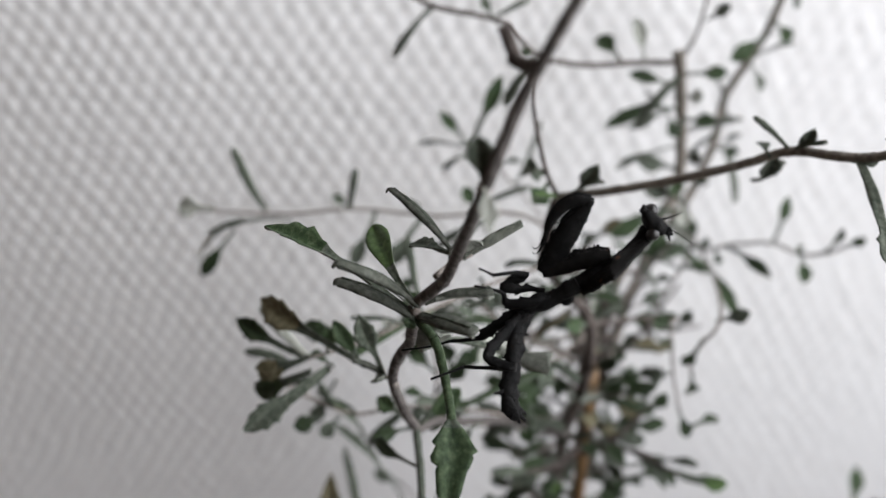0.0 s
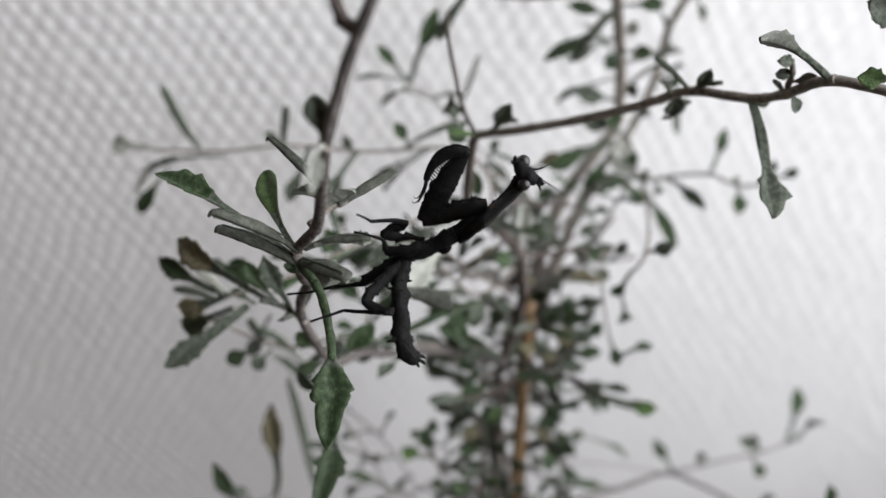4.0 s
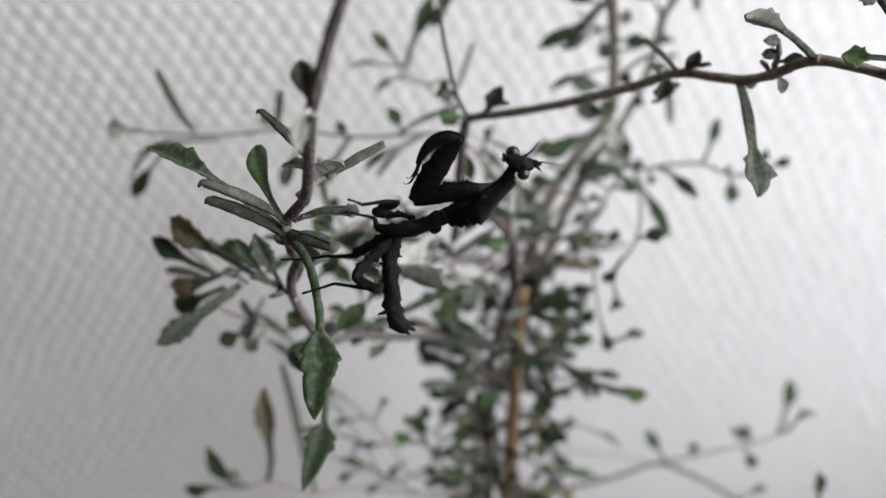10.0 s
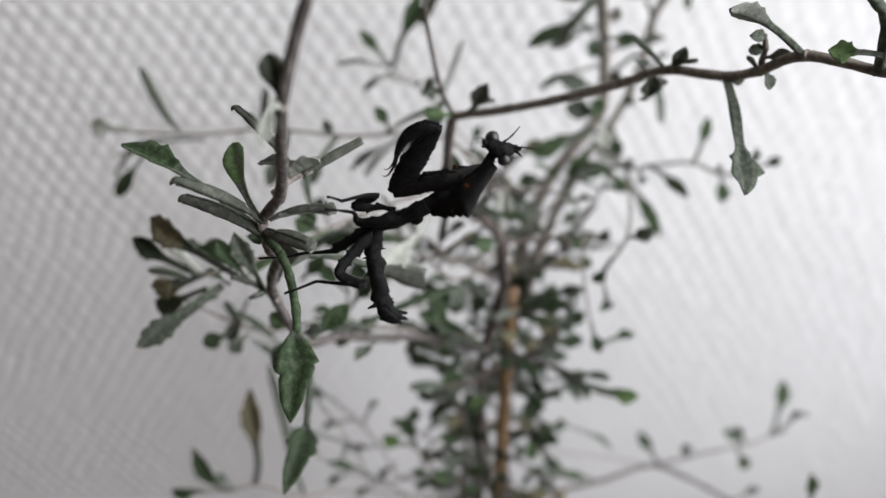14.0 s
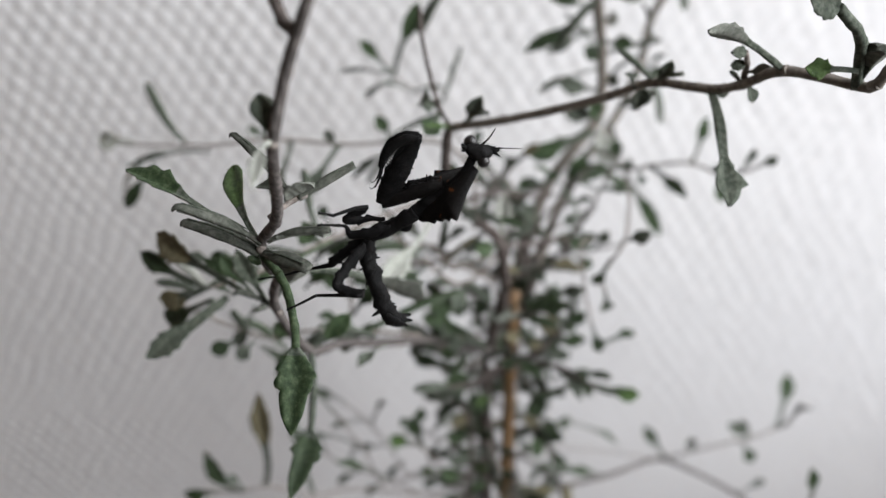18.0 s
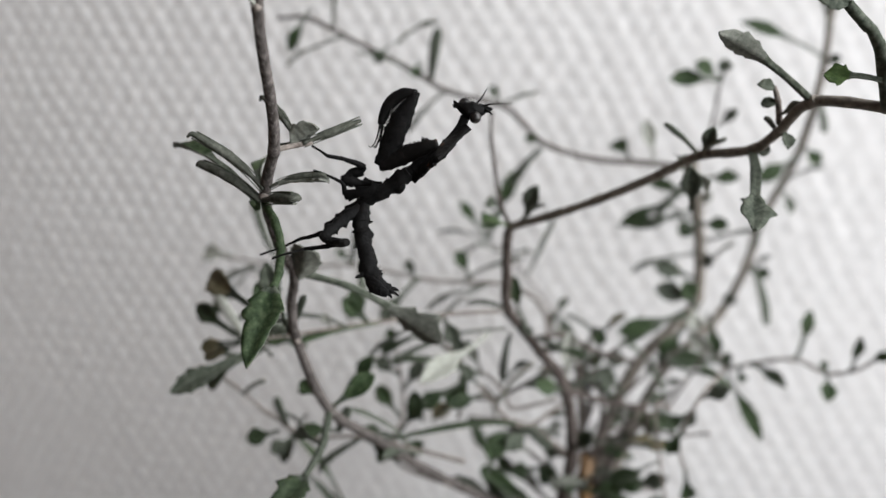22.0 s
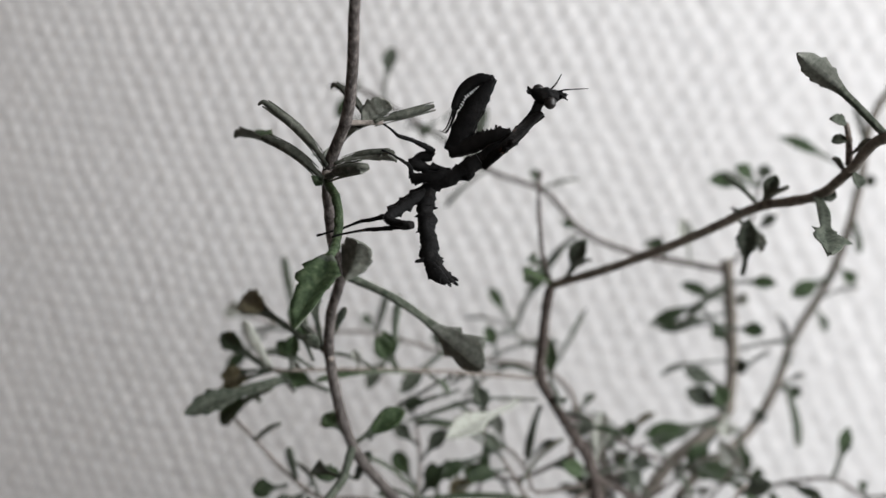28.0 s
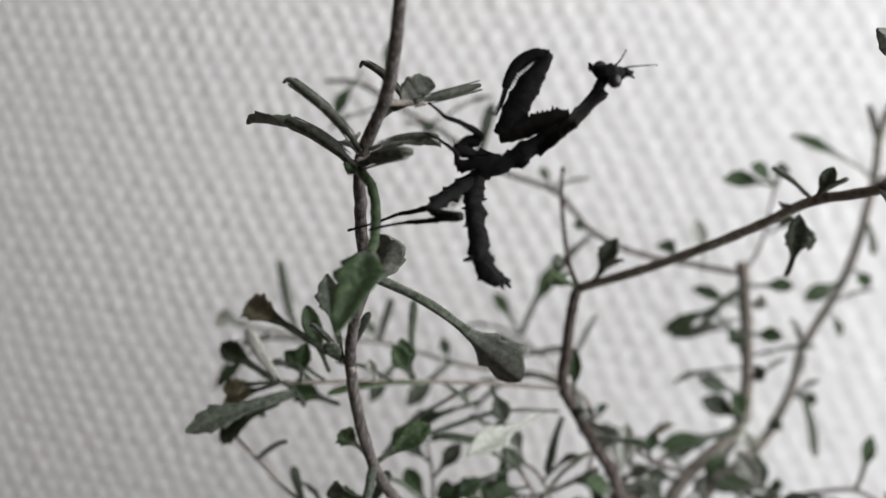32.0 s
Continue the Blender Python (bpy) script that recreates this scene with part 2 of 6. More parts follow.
# outline of each kind of leaf: half-width along it, then where its saw teeth start and end, their number and depth
SHAPES = {
    "spoon": (((0, .2), (.12, .2), (.42, .22), (.54, .4), (.63, .76), (.72, 1.0), (.81, .96), (.89, .7), (.95, .36), (1, .08)), (.56, .93, 3, .22)),
    "flare": (((0, .22), (.1, .19), (.58, .19), (.67, .32), (.74, .62), (.81, .92), (.89, 1.0), (.95, .8), (1, .25)), (.68, .99, 2, .34)),
    "paddle": (((0, .3), (.1, .26), (.54, .28), (.63, .5), (.71, .95), (.83, 1.0), (.92, .7), (1, .14)), (.6, .97, 2, .26)),
    "ladle": (((0, .24), (.1, .3), (.4, .36), (.62, .32), (.7, .5), (.77, .95), (.86, 1.0), (.93, .66), (1, .14)), (.68, .98, 2, .3)),
    "oar": (((0, .3), (.12, .42), (.4, .5), (.52, .52), (.6, .74), (.7, 1.0), (.82, .96), (.9, .68), (.96, .36), (1, .1)), (.55, .95, 3, .2)),
    "blade": (((0, .2), (.07, .46), (.18, .8), (.3, .95), (.4, 1.0), (.47, .76), (.6, .68), (.76, .56), (.9, .3), (1, .05)), (.12, .5, 2, .2)),
    "linear": (((0, .5), (.15, .6), (.4, .82), (.65, 1.0), (.8, .98), (.92, .8), (.98, .5), (1, .2)), (.5, .95, 2, .08)),
    "oval": (((0, .2), (.28, .2), (.4, .3), (.5, .6), (.62, .94), (.72, 1.0), (.83, .88), (.91, .62), (.97, .32), (1, .08)), (.46, .93, 3, .16)),
    "smooth": (((0, .22), (.25, .24), (.4, .42), (.55, .8), (.68, 1.0), (.8, .98), (.9, .76), (.97, .42), (1, .12)), (.5, .9, 1, .04)),
    "spatula": (((0, .24), (.1, .2), (.5, .2), (.57, .38), (.64, .76), (.72, 1.0), (.82, .96), (.9, .66), (.96, .34), (1, .08)), (.58, .95, 3, .24)),
    "disc": (((0, .22), (.1, .42), (.25, .82), (.45, 1.0), (.7, .97), (.86, .76), (.95, .5), (1, .2)), (.35, .95, 2, .12)),
    "bud": (((0, .3), (.3, .3), (.48, .34), (.58, .62), (.68, .95), (.78, 1.0), (.88, .72), (.96, .34), (1, .08)), (.56, .93, 3, .17)),
}


def lerp_table(table, u):
    for (u0, w0), (u1, w1) in zip(table, table[1:]):
        if u <= u1:
            return w0 + (w1 - w0) * (u - u0) / (u1 - u0)
    return table[-1][1]


def leaf_mesh(bm, base, tip, up, width, shape="spoon", bend=0.08, roll=0.25, seed=0.0, hook=0.0, rows=30):
    """One leaf from base to tip, upper face towards up: channelled stalk, toothed blade, felted rim and underside."""
    base, tip, up = Vector(base), Vector(tip), Vector(up)
    d = tip - base
    length = d.length
    d.normalize()
    up = (up - d * up.dot(d)).normalized()
    side = d.cross(up)
    table, (t0, t1, teeth, depth) = SHAPES[shape]
    across = (-1.0, -0.72, -0.36, 0.0, 0.36, 0.72, 1.0) if rows > 16 else (-1.0, -0.5, 0.0, 0.5, 1.0)
    m = len(across)
    phase = {-1: 0.5 * noise.noise(Vector((seed, 2.0, 0))), 1: 0.45 + 0.5 * noise.noise(Vector((seed, 7.0, 0)))}
    long_side = {-1: 1 + 0.2 * noise.noise(Vector((seed, 4.1, 0))), 1: 1 + 0.2 * noise.noise(Vector((seed, 9.3, 0)))}
    sway = 0.05 * length * noise.noise(Vector((seed * 0.7, 0.4, 5.0)))
    wave = 0.05 * length * noise.noise(Vector((seed * 0.9, 8.4, 1.0)))
    top, low, stalk = [], [], []
    for i in range(rows):
        u = (i / (rows - 1)) ** 0.88
        w = lerp_table(table, u)
        arch = bend * math.sin(math.pi * u) - hook * max(0, u - 0.8) ** 2 * 12
        c = base + d * (u * length) + up * (arch * length + wave * math.sin(5.5 * u) * u) + side * (sway * math.sin(math.pi * u) + 0.4 * sway * math.sin(7 * u))
        lean = 0.3 * noise.noise(Vector((u * 1.6, seed, 12.0)))
        t_row, l_row = [], []
        for s in across:
            g = 1 if s > 0 else -1
            hw = 0.5 * width * w * long_side[g]
            if t0 < u < t1 and abs(s) > 0.3:
                beat = ((u - t0) / (t1 - t0) * teeth + phase[g]) % 1.0
                hw *= 1 + depth * (beat ** 1.4 * 1.5 - 0.62) * abs(s)
            curl = -1 if shape == "linear" else 1
            lift = roll * hw * (abs(s) ** 1.7) * curl + (0.16 * hw if s else -0.06 * width * w) + lean * s * hw + 0.05 * width * noise.noise(Vector((u * 6, s * 1.5, seed + 9)))
            q = c + side * (s * hw) + up * lift
            thick = (0.2 + (0.5 if w < 0.45 or shape == "linear" else 0.0)) * (1 - 0.65 * abs(s))
            t_row.append(bm.verts.new((q + up * thick * 0.4) * 0.001))
            l_row.append(bm.verts.new((q - up * (thick * 0.6 + 0.05)) * 0.001))
        top.append(t_row)
        low.append(l_row)
        stalk.append(w < 0.4 and u < 0.6)
    for i in range(rows - 1):
        for j in range(m - 1):
            f = bm.faces.new((top[i][j], top[i + 1][j], top[i + 1][j + 1], top[i][j + 1]))
            f.smooth, f.material_index = True, 2 if stalk[i] else 0
            f = bm.faces.new((low[i][j], low[i][j + 1], low[i + 1][j + 1], low[i + 1][j]))
            f.smooth, f.material_index = True, 2 if stalk[i] else 1
        for j, flip in ((0, False), (m - 1, True)):
            q = (top[i][j], low[i][j], low[i + 1][j], top[i + 1][j])
            f = bm.faces.new(q[::-1] if flip else q)
            f.material_index = 1
    bm.faces.new([*top[-1], *low[-1][::-1]])
    bm.faces.new([*top[0][::-1], *low[0]])
    return bm


LOOKS = {"v": (M_LEAF_FRESH, M_UNDER, M_LEAF_GREY), "u": (M_UNDER, M_UNDER, M_UNDER), "g": (M_LEAF, M_UNDER, M_LEAF_GREY), "y": (M_LEAF_GREY, M_UNDER, M_LEAF_GREY), "b": (M_LEAF_BROWN, M_UNDER, M_LEAF_GREY), "p": (M_UNDER_PALE, M_UNDER_PALE, M_UNDER_PALE), "w": (M_LEAF, M_UNDER_PALE, M_LEAF_GREY)}
HINTS = {"u": (0, -0.15, 1), "c": (0.05, -1, 0.45), "s": (1, -0.3, 0.3), "l": (-1, -0.3, 0.3), "k": (0, -1, -0.3), "f": (0.05, 0.9, 0.5), "z": (0, -0.06, 1), "t": (0, 0.57, 0.82)}
count = [0]


def leaf(parent, base, tip, width, hint="u", look_key="g", shape="spoon", bend=0.06, roll=0.25, hook=0.0):
    count[0] += 1
    bm = leaf_mesh(bmesh.new(), base, tip, HINTS[hint], width, shape, bend, roll, count[0] * 1.37, hook)
    return part("leaf", bm, LOOKS[look_key], parent)


def rolled(parent, base, tip, width, look_key="y", hook=0.0, arch=0.06):
    """A narrow leaf with its edges rolled under: a plump, grooved strap whose end curls over into a hook."""
    count[0] += 1
    base, tip = Vector(base), Vector(tip)
    d = tip - base
    length = d.length
    d.normalize()
    side = d.cross(Vector((0, 0, 1))).normalized()
    up = side.cross(d)
    bow = 0.04 * length * noise.noise(Vector((count[0] * 1.7, 3.1, 0)))
    pts = [base + d * (u * length) + up * (arch * length * math.sin(math.pi * u)) + side * (bow * math.sin(math.pi * u)) for u in (0, 0.14, 0.35, 0.6, 0.85, 1.0)]
    if hook:
        pts += [tip + d * (0.5 * hook) - up * (0.35 * hook), tip + d * (0.55 * hook) - up * hook]
    r = width * 0.5
    rad = [r * k for k in ((0.55, 0.5, 0.8, 1.0, 0.95, 0.8) + ((0.6, 0.25) if hook else (0.35,)))]
    bm = sweep(bmesh.new(), pts, rad, 14, 0.5, 0.1, flat=(up, 0.62), seed=count[0] * 0.9, ridge=0.3, fine=0.06)
    # the pale midrib between the rolled edges, along the underside
    rib = [p - up * (r * 0.56) for p in pts[:6]]
    sweep(bm, rib, [k * 0.32 for k in rad[:6]], 8, 0.6, 0.08, flat=(up, 0.5), mat=1)
    # the open seam along the top
    seam = [p + up * (r * 0.56) + side * (r * 0.2) for p in pts[1:6]]
    sweep(bm, seam, [k * 0.2 for k in rad[1:6]], 6, 0.6, 0.2, flat=(up, 0.5), mat=2)
    return part("leaf", bm, (M_FELT, M_UNDER, LOOKS[look_key][0]), parent)


def twig(parent, name, r0, r1, *pts, pale=False, rough=0.12, seg=10, mat=None):
    count[0] += 1
    bm = sweep(bmesh.new(), pts, (r0, r1), seg, 1.4, rough, seed=count[0] * 0.7, ridge=0.16)
    runs = [0.0]
    for p, q in zip(pts, pts[1:]):
        runs.append(runs[-1] + (Vector(q) - Vector(p)).length)
    for p, run in list(zip(pts, runs))[1:-1]:
        # a slightly swollen node
        q = Vector(p)
        near = min(pts, key=lambda o: (Vector(o) - q).length if o != p else 1e9)
        d = (Vector(near) - q).normalized()
        r = r0 + (r1 - r0) * run / runs[-1]
        sweep(bm, [q - d * r * 1.3, q, q + d * r * 1.3], (r * 0.9, r * 1.07, r * 0.9), seg, 1.0, rough)
    return part(name, bm, mat or (M_BARK_PALE if pale else M_BARK), parent)


def leaf_scar(parent, p, r):
    """The pale round scar where a leaf has dropped."""
    bm = bmesh.new()
    bmesh.ops.create_uvsphere(bm, u_segments=12, v_segments=8, radius=r * 0.001)
    for v in bm.verts:
        v.co = v.co * (1 + 0.25 * noise.noise(v.co * 1800)) + Vector(p) * 0.001
    for f in bm.faces:
        f.smooth = True
    return part("leaf_scar", bm, M_BARK_PALE, parent)


# ---- the room ----
def box_bm(bm, lo, hi, mat=0):
    vs = [bm.verts.new((x, y, z)) for x in (lo[0], hi[0]) for y in (lo[1], hi[1]) for z in (lo[2], hi[2])]
    for q in ((0, 1, 3, 2), (4, 6, 7, 5), (0, 4, 5, 1), (2, 3, 7, 6), (0, 2, 6, 4), (1, 5, 7, 3)):
        bm.faces.new([vs[i] for i in q]).material_index = mat
    return bm


def structure(name, mats, label, *boxes):
    bm = bmesh.new()
    for lo, hi in boxes:
        box_bm(bm, lo, hi)
    return tagged(part(name, bm, mats), label=label, category=name.split("_")[0], kind="structure")


LEFT_X, BACK_Y, HIGH = -1.5, -2.2, 2.5
structure("floor", M_FLOOR, "brown wooden floor of the room", ((LEFT_X - 0.1, BACK_Y - 0.1, -0.06), (RIGHT_X + 0.1, WALL_Y + 0.1, 0)))
structure("ceiling", M_PLAIN, "white plastered ceiling", ((LEFT_X - 0.1, BACK_Y - 0.1, HIGH), (RIGHT_X + 0.1, WALL_Y + 0.1, HIGH + 0.06)))
structure("wall_west", M_PLAIN, "plain white wall", ((LEFT_X - 0.1, BACK_Y, 0), (LEFT_X, WALL_Y, HIGH)))
structure("wall_south", M_PLAIN, "plain white wall", ((LEFT_X - 0.1, BACK_Y - 0.1, 0), (RIGHT_X + 0.1, BACK_Y, HIGH)))
structure("wall_east", M_PLAIN, "plain painted wall with a window opening",
          ((RIGHT_X, BACK_Y, 0), (RIGHT_X + 0.1, -0.47, HIGH)), ((RIGHT_X, 0.23, 0), (RIGHT_X + 0.1, WALL_Y, HIGH)),
          ((RIGHT_X, -0.47, 0), (RIGHT_X + 0.1, 0.23, 0.48)), ((RIGHT_X, -0.47, 1.48), (RIGHT_X + 0.1, 0.23, HIGH)))


def wallcovering():
    """The papered wall: a woven relief of slanting grains, modelled where it is seen, plain beyond."""
    x0, x1, z0, z1, step = -0.40, 0.46, 0.16, 0.96, 0.0017
    xs, zs = np.arange(x0, x1, step), np.arange(z0, z1, step)
    gx, gz = np.meshgrid(xs, zs)
    rng = np.random.RandomState(4)

    def rough(cell):
        n = rng.rand(int((z1 - z0) / cell) + 3, int((x1 - x0) / cell) + 3)
        u, v = (gx - x0) / cell, (gz - z0) / cell
        i, j = u.astype(int), v.astype(int)
        a, b = u - i, v - j
        a, b = a * a * (3 - 2 * a), b * b * (3 - 2 * b)
        return (n[j, i] * (1 - a) + n[j, i + 1] * a) * (1 - b) + (n[j + 1, i] * (1 - a) + n[j + 1, i + 1] * a) * b - 0.5

    wx, wz = gx + 0.004 * rough(0.03) + 0.0016 * rough(0.011), gz + 0.004 * rough(0.03) + 0.0014 * rough(0.011)
    slant = wx / 0.0094 + 0.5 * wz / 0.0077
    row = wz / 0.0077
    grain = 0.5 * np.cos(2 * np.pi * slant) + 0.36 * np.cos(2 * np.pi * (slant - row)) + 0.26 * np.cos(2 * np.pi * row)
    # relief flattens towards +x, standing in for grain washed out by the brighter light
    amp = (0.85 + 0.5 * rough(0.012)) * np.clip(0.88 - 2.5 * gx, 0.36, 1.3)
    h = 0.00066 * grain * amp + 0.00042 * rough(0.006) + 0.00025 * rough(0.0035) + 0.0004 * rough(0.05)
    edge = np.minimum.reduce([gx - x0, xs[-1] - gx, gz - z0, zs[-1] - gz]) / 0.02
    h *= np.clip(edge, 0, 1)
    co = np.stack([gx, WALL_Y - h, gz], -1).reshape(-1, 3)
    nz, nx = gx.shape
    k = np.arange(nz * nx).reshape(nz, nx)
    quads = np.stack([k[:-1, :-1], k[:-1, 1:], k[1:, 1:], k[1:, :-1]], -1).reshape(-1, 4)
    me = bpy.data.meshes.new("wall_north")
    xa, xb, za, zb = xs[0], xs[-1], zs[0], zs[-1]
    wide = [(LEFT_X - 0.1, 0), (xa, 0), (xb, 0), (RIGHT_X + 0.1, 0), (LEFT_X - 0.1, za), (xa, za), (xb, za), (RIGHT_X + 0.1, za),
            (LEFT_X - 0.1, zb), (xa, zb), (xb, zb), (RIGHT_X + 0.1, zb), (LEFT_X - 0.1, HIGH), (xa, HIGH), (xb, HIGH), (RIGHT_X + 0.1, HIGH)]
    base = len(co)
    extra = [(x, WALL_Y, z) for x, z in wide]
    back = [(x, WALL_Y + 0.1, z) for x, z in (wide[0], wide[3], wide[15], wide[12])]
    faces = quads.tolist()
    for r in range(3):
        for c in range(3):
            if (r, c) != (1, 1):
                i = base + 4 * r + c
                faces.append([i, i + 1, i + 5, i + 4])
    b = base + 16
    faces += [[b + 1, b, b + 3, b + 2]]
    me.from_pydata(co.tolist() + extra + back, [], faces)
    me.polygons.foreach_set("use_smooth", [True] * len(me.polygons))
    me.materials.append(M_WALL)
    return tagged(new("wall_north", me), "white painted wallcovering with a woven grain relief", "wall", kind="structure")


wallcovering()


# ---- pot, stake and shrub ----
def lathe(bm, profile, seg=40, mat=0):
    rings = [[bm.verts.new((r * math.cos(2 * math.pi * k / seg), r * math.sin(2 * math.pi * k / seg), z)) for k in range(seg)] for r, z in profile]
    for a, b in zip(rings, rings[1:]):
        for k in range(seg):
            f = bm.faces.new((a[k], a[(k + 1) % seg], b[(k + 1) % seg], b[k]))
            f.smooth, f.material_index = True, mat
    return rings


POT = Vector((0.045, 0.222, 0.0))
pot = new("plant_pot")
pot.location = POT
tagged(pot, "plain grey plant pot standing on the floor", "pot")
bm = bmesh.new()
rings = lathe(bm, [(0.07, 0), (0.075, 0.004), (0.098, 0.2), (0.104, 0.202), (0.106, 0.216), (0.1, 0.22), (0.095, 0.215), (0.092, 0.19), (0.07, 0.02)])
bm.faces.new(rings[0][::-1])
bm.faces.new(rings[-1])
part("body", bm, M_POT, pot)
bm = bmesh.new()
rings = lathe(bm, [(0.0925, 0.16), (0.0925, 0.195), (0.06, 0.2), (0.02, 0.203)])
bm.faces.new(rings[-1])
part("soil", bm, M_SOIL, pot, "dark potting soil")

STAKE = (47.2, 222.0, 585.0)
stake = tagged(new("plant_stake"), "tan bamboo stake pushed into the plant pot", "stake")
bm = bmesh.new()
sweep(bm, [(46.0, 223, 175), (46.5, 222.6, 350), (47, 222.2, 500), STAKE], (2.3, 2.2, 2.2, 2.15), 14, 12, 0.02)
part("rod", bm, M_STAKE, stake)
for z in (318, 452, 548):
    bm = bmesh.new()
    sweep(bm, [(46.7, 222.4, z - 1.6), (46.7, 222.4, z), (46.7, 222.4, z + 1.6)], (2.2, 2.5, 2.2), 14, 0.6, 0.02)
    part("ring", bm, M_STAKE, stake)

plant = new("potted_shrub")
plant.location = (0.044, 0.226, 0.19)
tagged(plant, "wiry shrub with grey stems and small toothed grey-green leaves", "plant")
trunk = twig(plant, "trunk", 3.6, 1.2, (36, 226, 190), (37, 225, 300), (40, 224, 420), (38, 219, 520), (38, 214, 565))
twig(plant, "trunk", 2.8, 1.1, (52, 228, 190), (55, 231, 330), (52, 232, 450), (47, 228, 540))

# the front stem that the insect clings to
s1 = twig(plant, "stem", 0.68, 1.4, (15.2, 81.0, 734.5), (11.7, 83.0, 726.5), (9.8, 84.0, 721.8), (6.8, 85.5, 712.3), (3.9, 95.5, 698.2), (2.2, 99.5, 691.9), (-2.1, 105.4, 684.0), (-2.6, 109.0, 678.0), (-3.3, 114.0, 672.4), (-4.0, 121.0, 666.0), (-6.9, 126.0, 657.9), (-7.9, 132.0, 647.3), (-4.4, 138.8, 631.4), (-0.6, 159.0, 615.4), (6.8, 177.0, 599.3), (21.0, 203.0, 577.0), (39.0, 206.0, 569.0), mat=M_STEM, rough=0.07)
twig(s1, "twig", 0.8, 0.7, (11.7, 83.0, 726.5), (9.8, 86.0, 726.0), (8.4, 88.0, 729.0))
leaf(s1, (6.8, 85.5, 712.3), (6.0, 86.0, 718.0), 3.0, "c", "y", "smooth")
# upper whorl
leaf(s1, (-3.0, 105.0, 683.1), (-25.9, 119.4, 689.3), 4.2, "z", "g", "spatula", roll=0.45, hook=0.03)
rolled(s1, (-1.8, 104.0, 685.0), (-11.7, 101.1, 693.4), 2.3, "y", 1.0)
rolled(s1, (-2.4, 104.0, 682.9), (-12.6, 104.5, 688.4), 2.5, "y", 0.8)
leaf(s1, (-2.1, 104.5, 684.9), (-9.6, 123.6, 687.1), 4.0, "c", "v", "smooth")
rolled(s1, (-0.6, 104.0, 685.4), (8.4, 103.1, 688.0), 1.7, "y", 0.7)
leaf(s1, (1.0, 103.6, 686.3), (9.2, 103.8, 686.9), 3.6, "z", "u", "flare", bend=0.05, roll=0.1)
rolled(s1, (-1.2, 103.5, 683.4), (6.2, 97.4, 685.2), 3.1, "y", 0.4, 0.02)
leaf(s1, (-1.8, 104.0, 683.6), (-3.1, 103.0, 681.8), 2.2, "c", "g", "oval")
# side shoot with the grey leaves
s1c = twig(s1, "twig", 0.45, 0.4, (1.0, 101.0, 691.5), (3.8, 104.5, 692.1), (6.0, 105.5, 692.5), pale=True)
rolled(s1c, (4.6, 105.0, 692.3), (12.9, 108.6, 695.9), 2.2, "y", 0.0, 0.0)
rolled(s1c, (3.4, 106.0, 692.4), (-5.4, 113.0, 698.6), 1.6, "y", 1.2)
leaf(s1c, (3.0, 104.5, 692.0), (7.3, 104.0, 695.1), 4.2, "t", "u", "disc")
leaf(s1c, (4.5, 105.0, 692.4), (-3.0, 113.0, 689.4), 3.0, "u", "y", "oval")
# large hanging leaf on its stalk
s1d = twig(s1, "leaf_stalk", 0.72, 0.66, (-1.8, 104.4, 682.6), (0.9, 102.2, 680.0), (1.9, 101.6, 676.4), (2.9, 98.3, 673.1), (3.4, 94.6, 671.7), mat=M_LEAF)
leaf(s1d, (3.4, 94.9, 672.0), (2.8, 86.1, 662.3), 6.0, "c", "g", "blade", roll=0.1)
leaf(s1, (6.8, 85.5, 712.3), (7.0, 73.0, 713.8), 1.7, "u", "p", "spoon", bend=0.1)
leaf_scar(s1, (6.8, 85.2, 712.3), 0.75)
leaf(s1, (-4.0, 120.0, 667.0), (20.8, 131.5, 651.9), 8.0, "f", "y", "flare", bend=0.07, roll=0.12)
leaf(s1, (-2.0, 118.0, 666.4), (1.4, 113.0, 673.3), 5.4, "f", "u", "disc")
leaf(s1, (-7.6, 129.0, 653.5), (-5.0, 128.0, 660.0), 1.6, "c", "y", "linear")
# side shoot with the olive leaf
s1e = twig(s1, "twig", 0.45, 0.35, (-7.8, 130.5, 649.6), (-10.4, 131.0, 651.4), (-13.2, 133.3, 651.3), pale=True)
leaf(s1e, (-13.2, 133.3, 651.3), (-36.2, 150.5, 655.1), 5.4, "c", "b", "spoon", bend=0.1)
rolled(s1e, (-9.6, 131.0, 650.9), (-14.5, 128.0, 656.6), 1.7, "y", 0.6)
leaf(s1e, (-9.6, 130.8, 650.8), (-13.7, 130.0, 665.4), 4.4, "c", "y", "spoon")
leaf(s1e, (-10.6, 131.0, 651.1), (-10.5, 125.0, 654.4), 2.6, "c", "y", "linear")
# leaf pair at the fork and the second hanging leaf
leaf(s1, (-4.4, 138.8, 631.4), (-12.6, 143.8, 635.0), 4.0, "c", "g", "spatula")
leaf(s1, (-4.4, 138.8, 631.4), (4.7, 141.8, 639.2), 4.2, "c", "g", "smooth")
s1f = twig(s1, "leaf_stalk", 0.85, 0.7, (-4.4, 138.8, 631.4), (-3.2, 131.0, 627.0), (-2.3, 119.0, 626.5), mat=M_LEAF_GREY)
leaf(s1f, (-2.3, 119.0, 626.5), (-4.8, 104.5, 624.0), 6.2, "c", "g", "blade")
leaf(s1f, (-3.2, 131.0, 627.5), (-13.3, 142.8, 624.3), 3.4, "c", "g", "oval")
leaf(s1, (4.4, 165.0, 614.1), (-5.5, 155.0, 624.3), 2.6, "u", "y", "linear")
leaf(s1, (6.7, 168.0, 609.9), (-3.1, 160.0, 616.6), 2.2, "u", "y", "linear")
leaf(s1, (3.1, 165.0, 613.2), (29.7, 186.0, 610.4), 2.8, "u", "g", "linear")
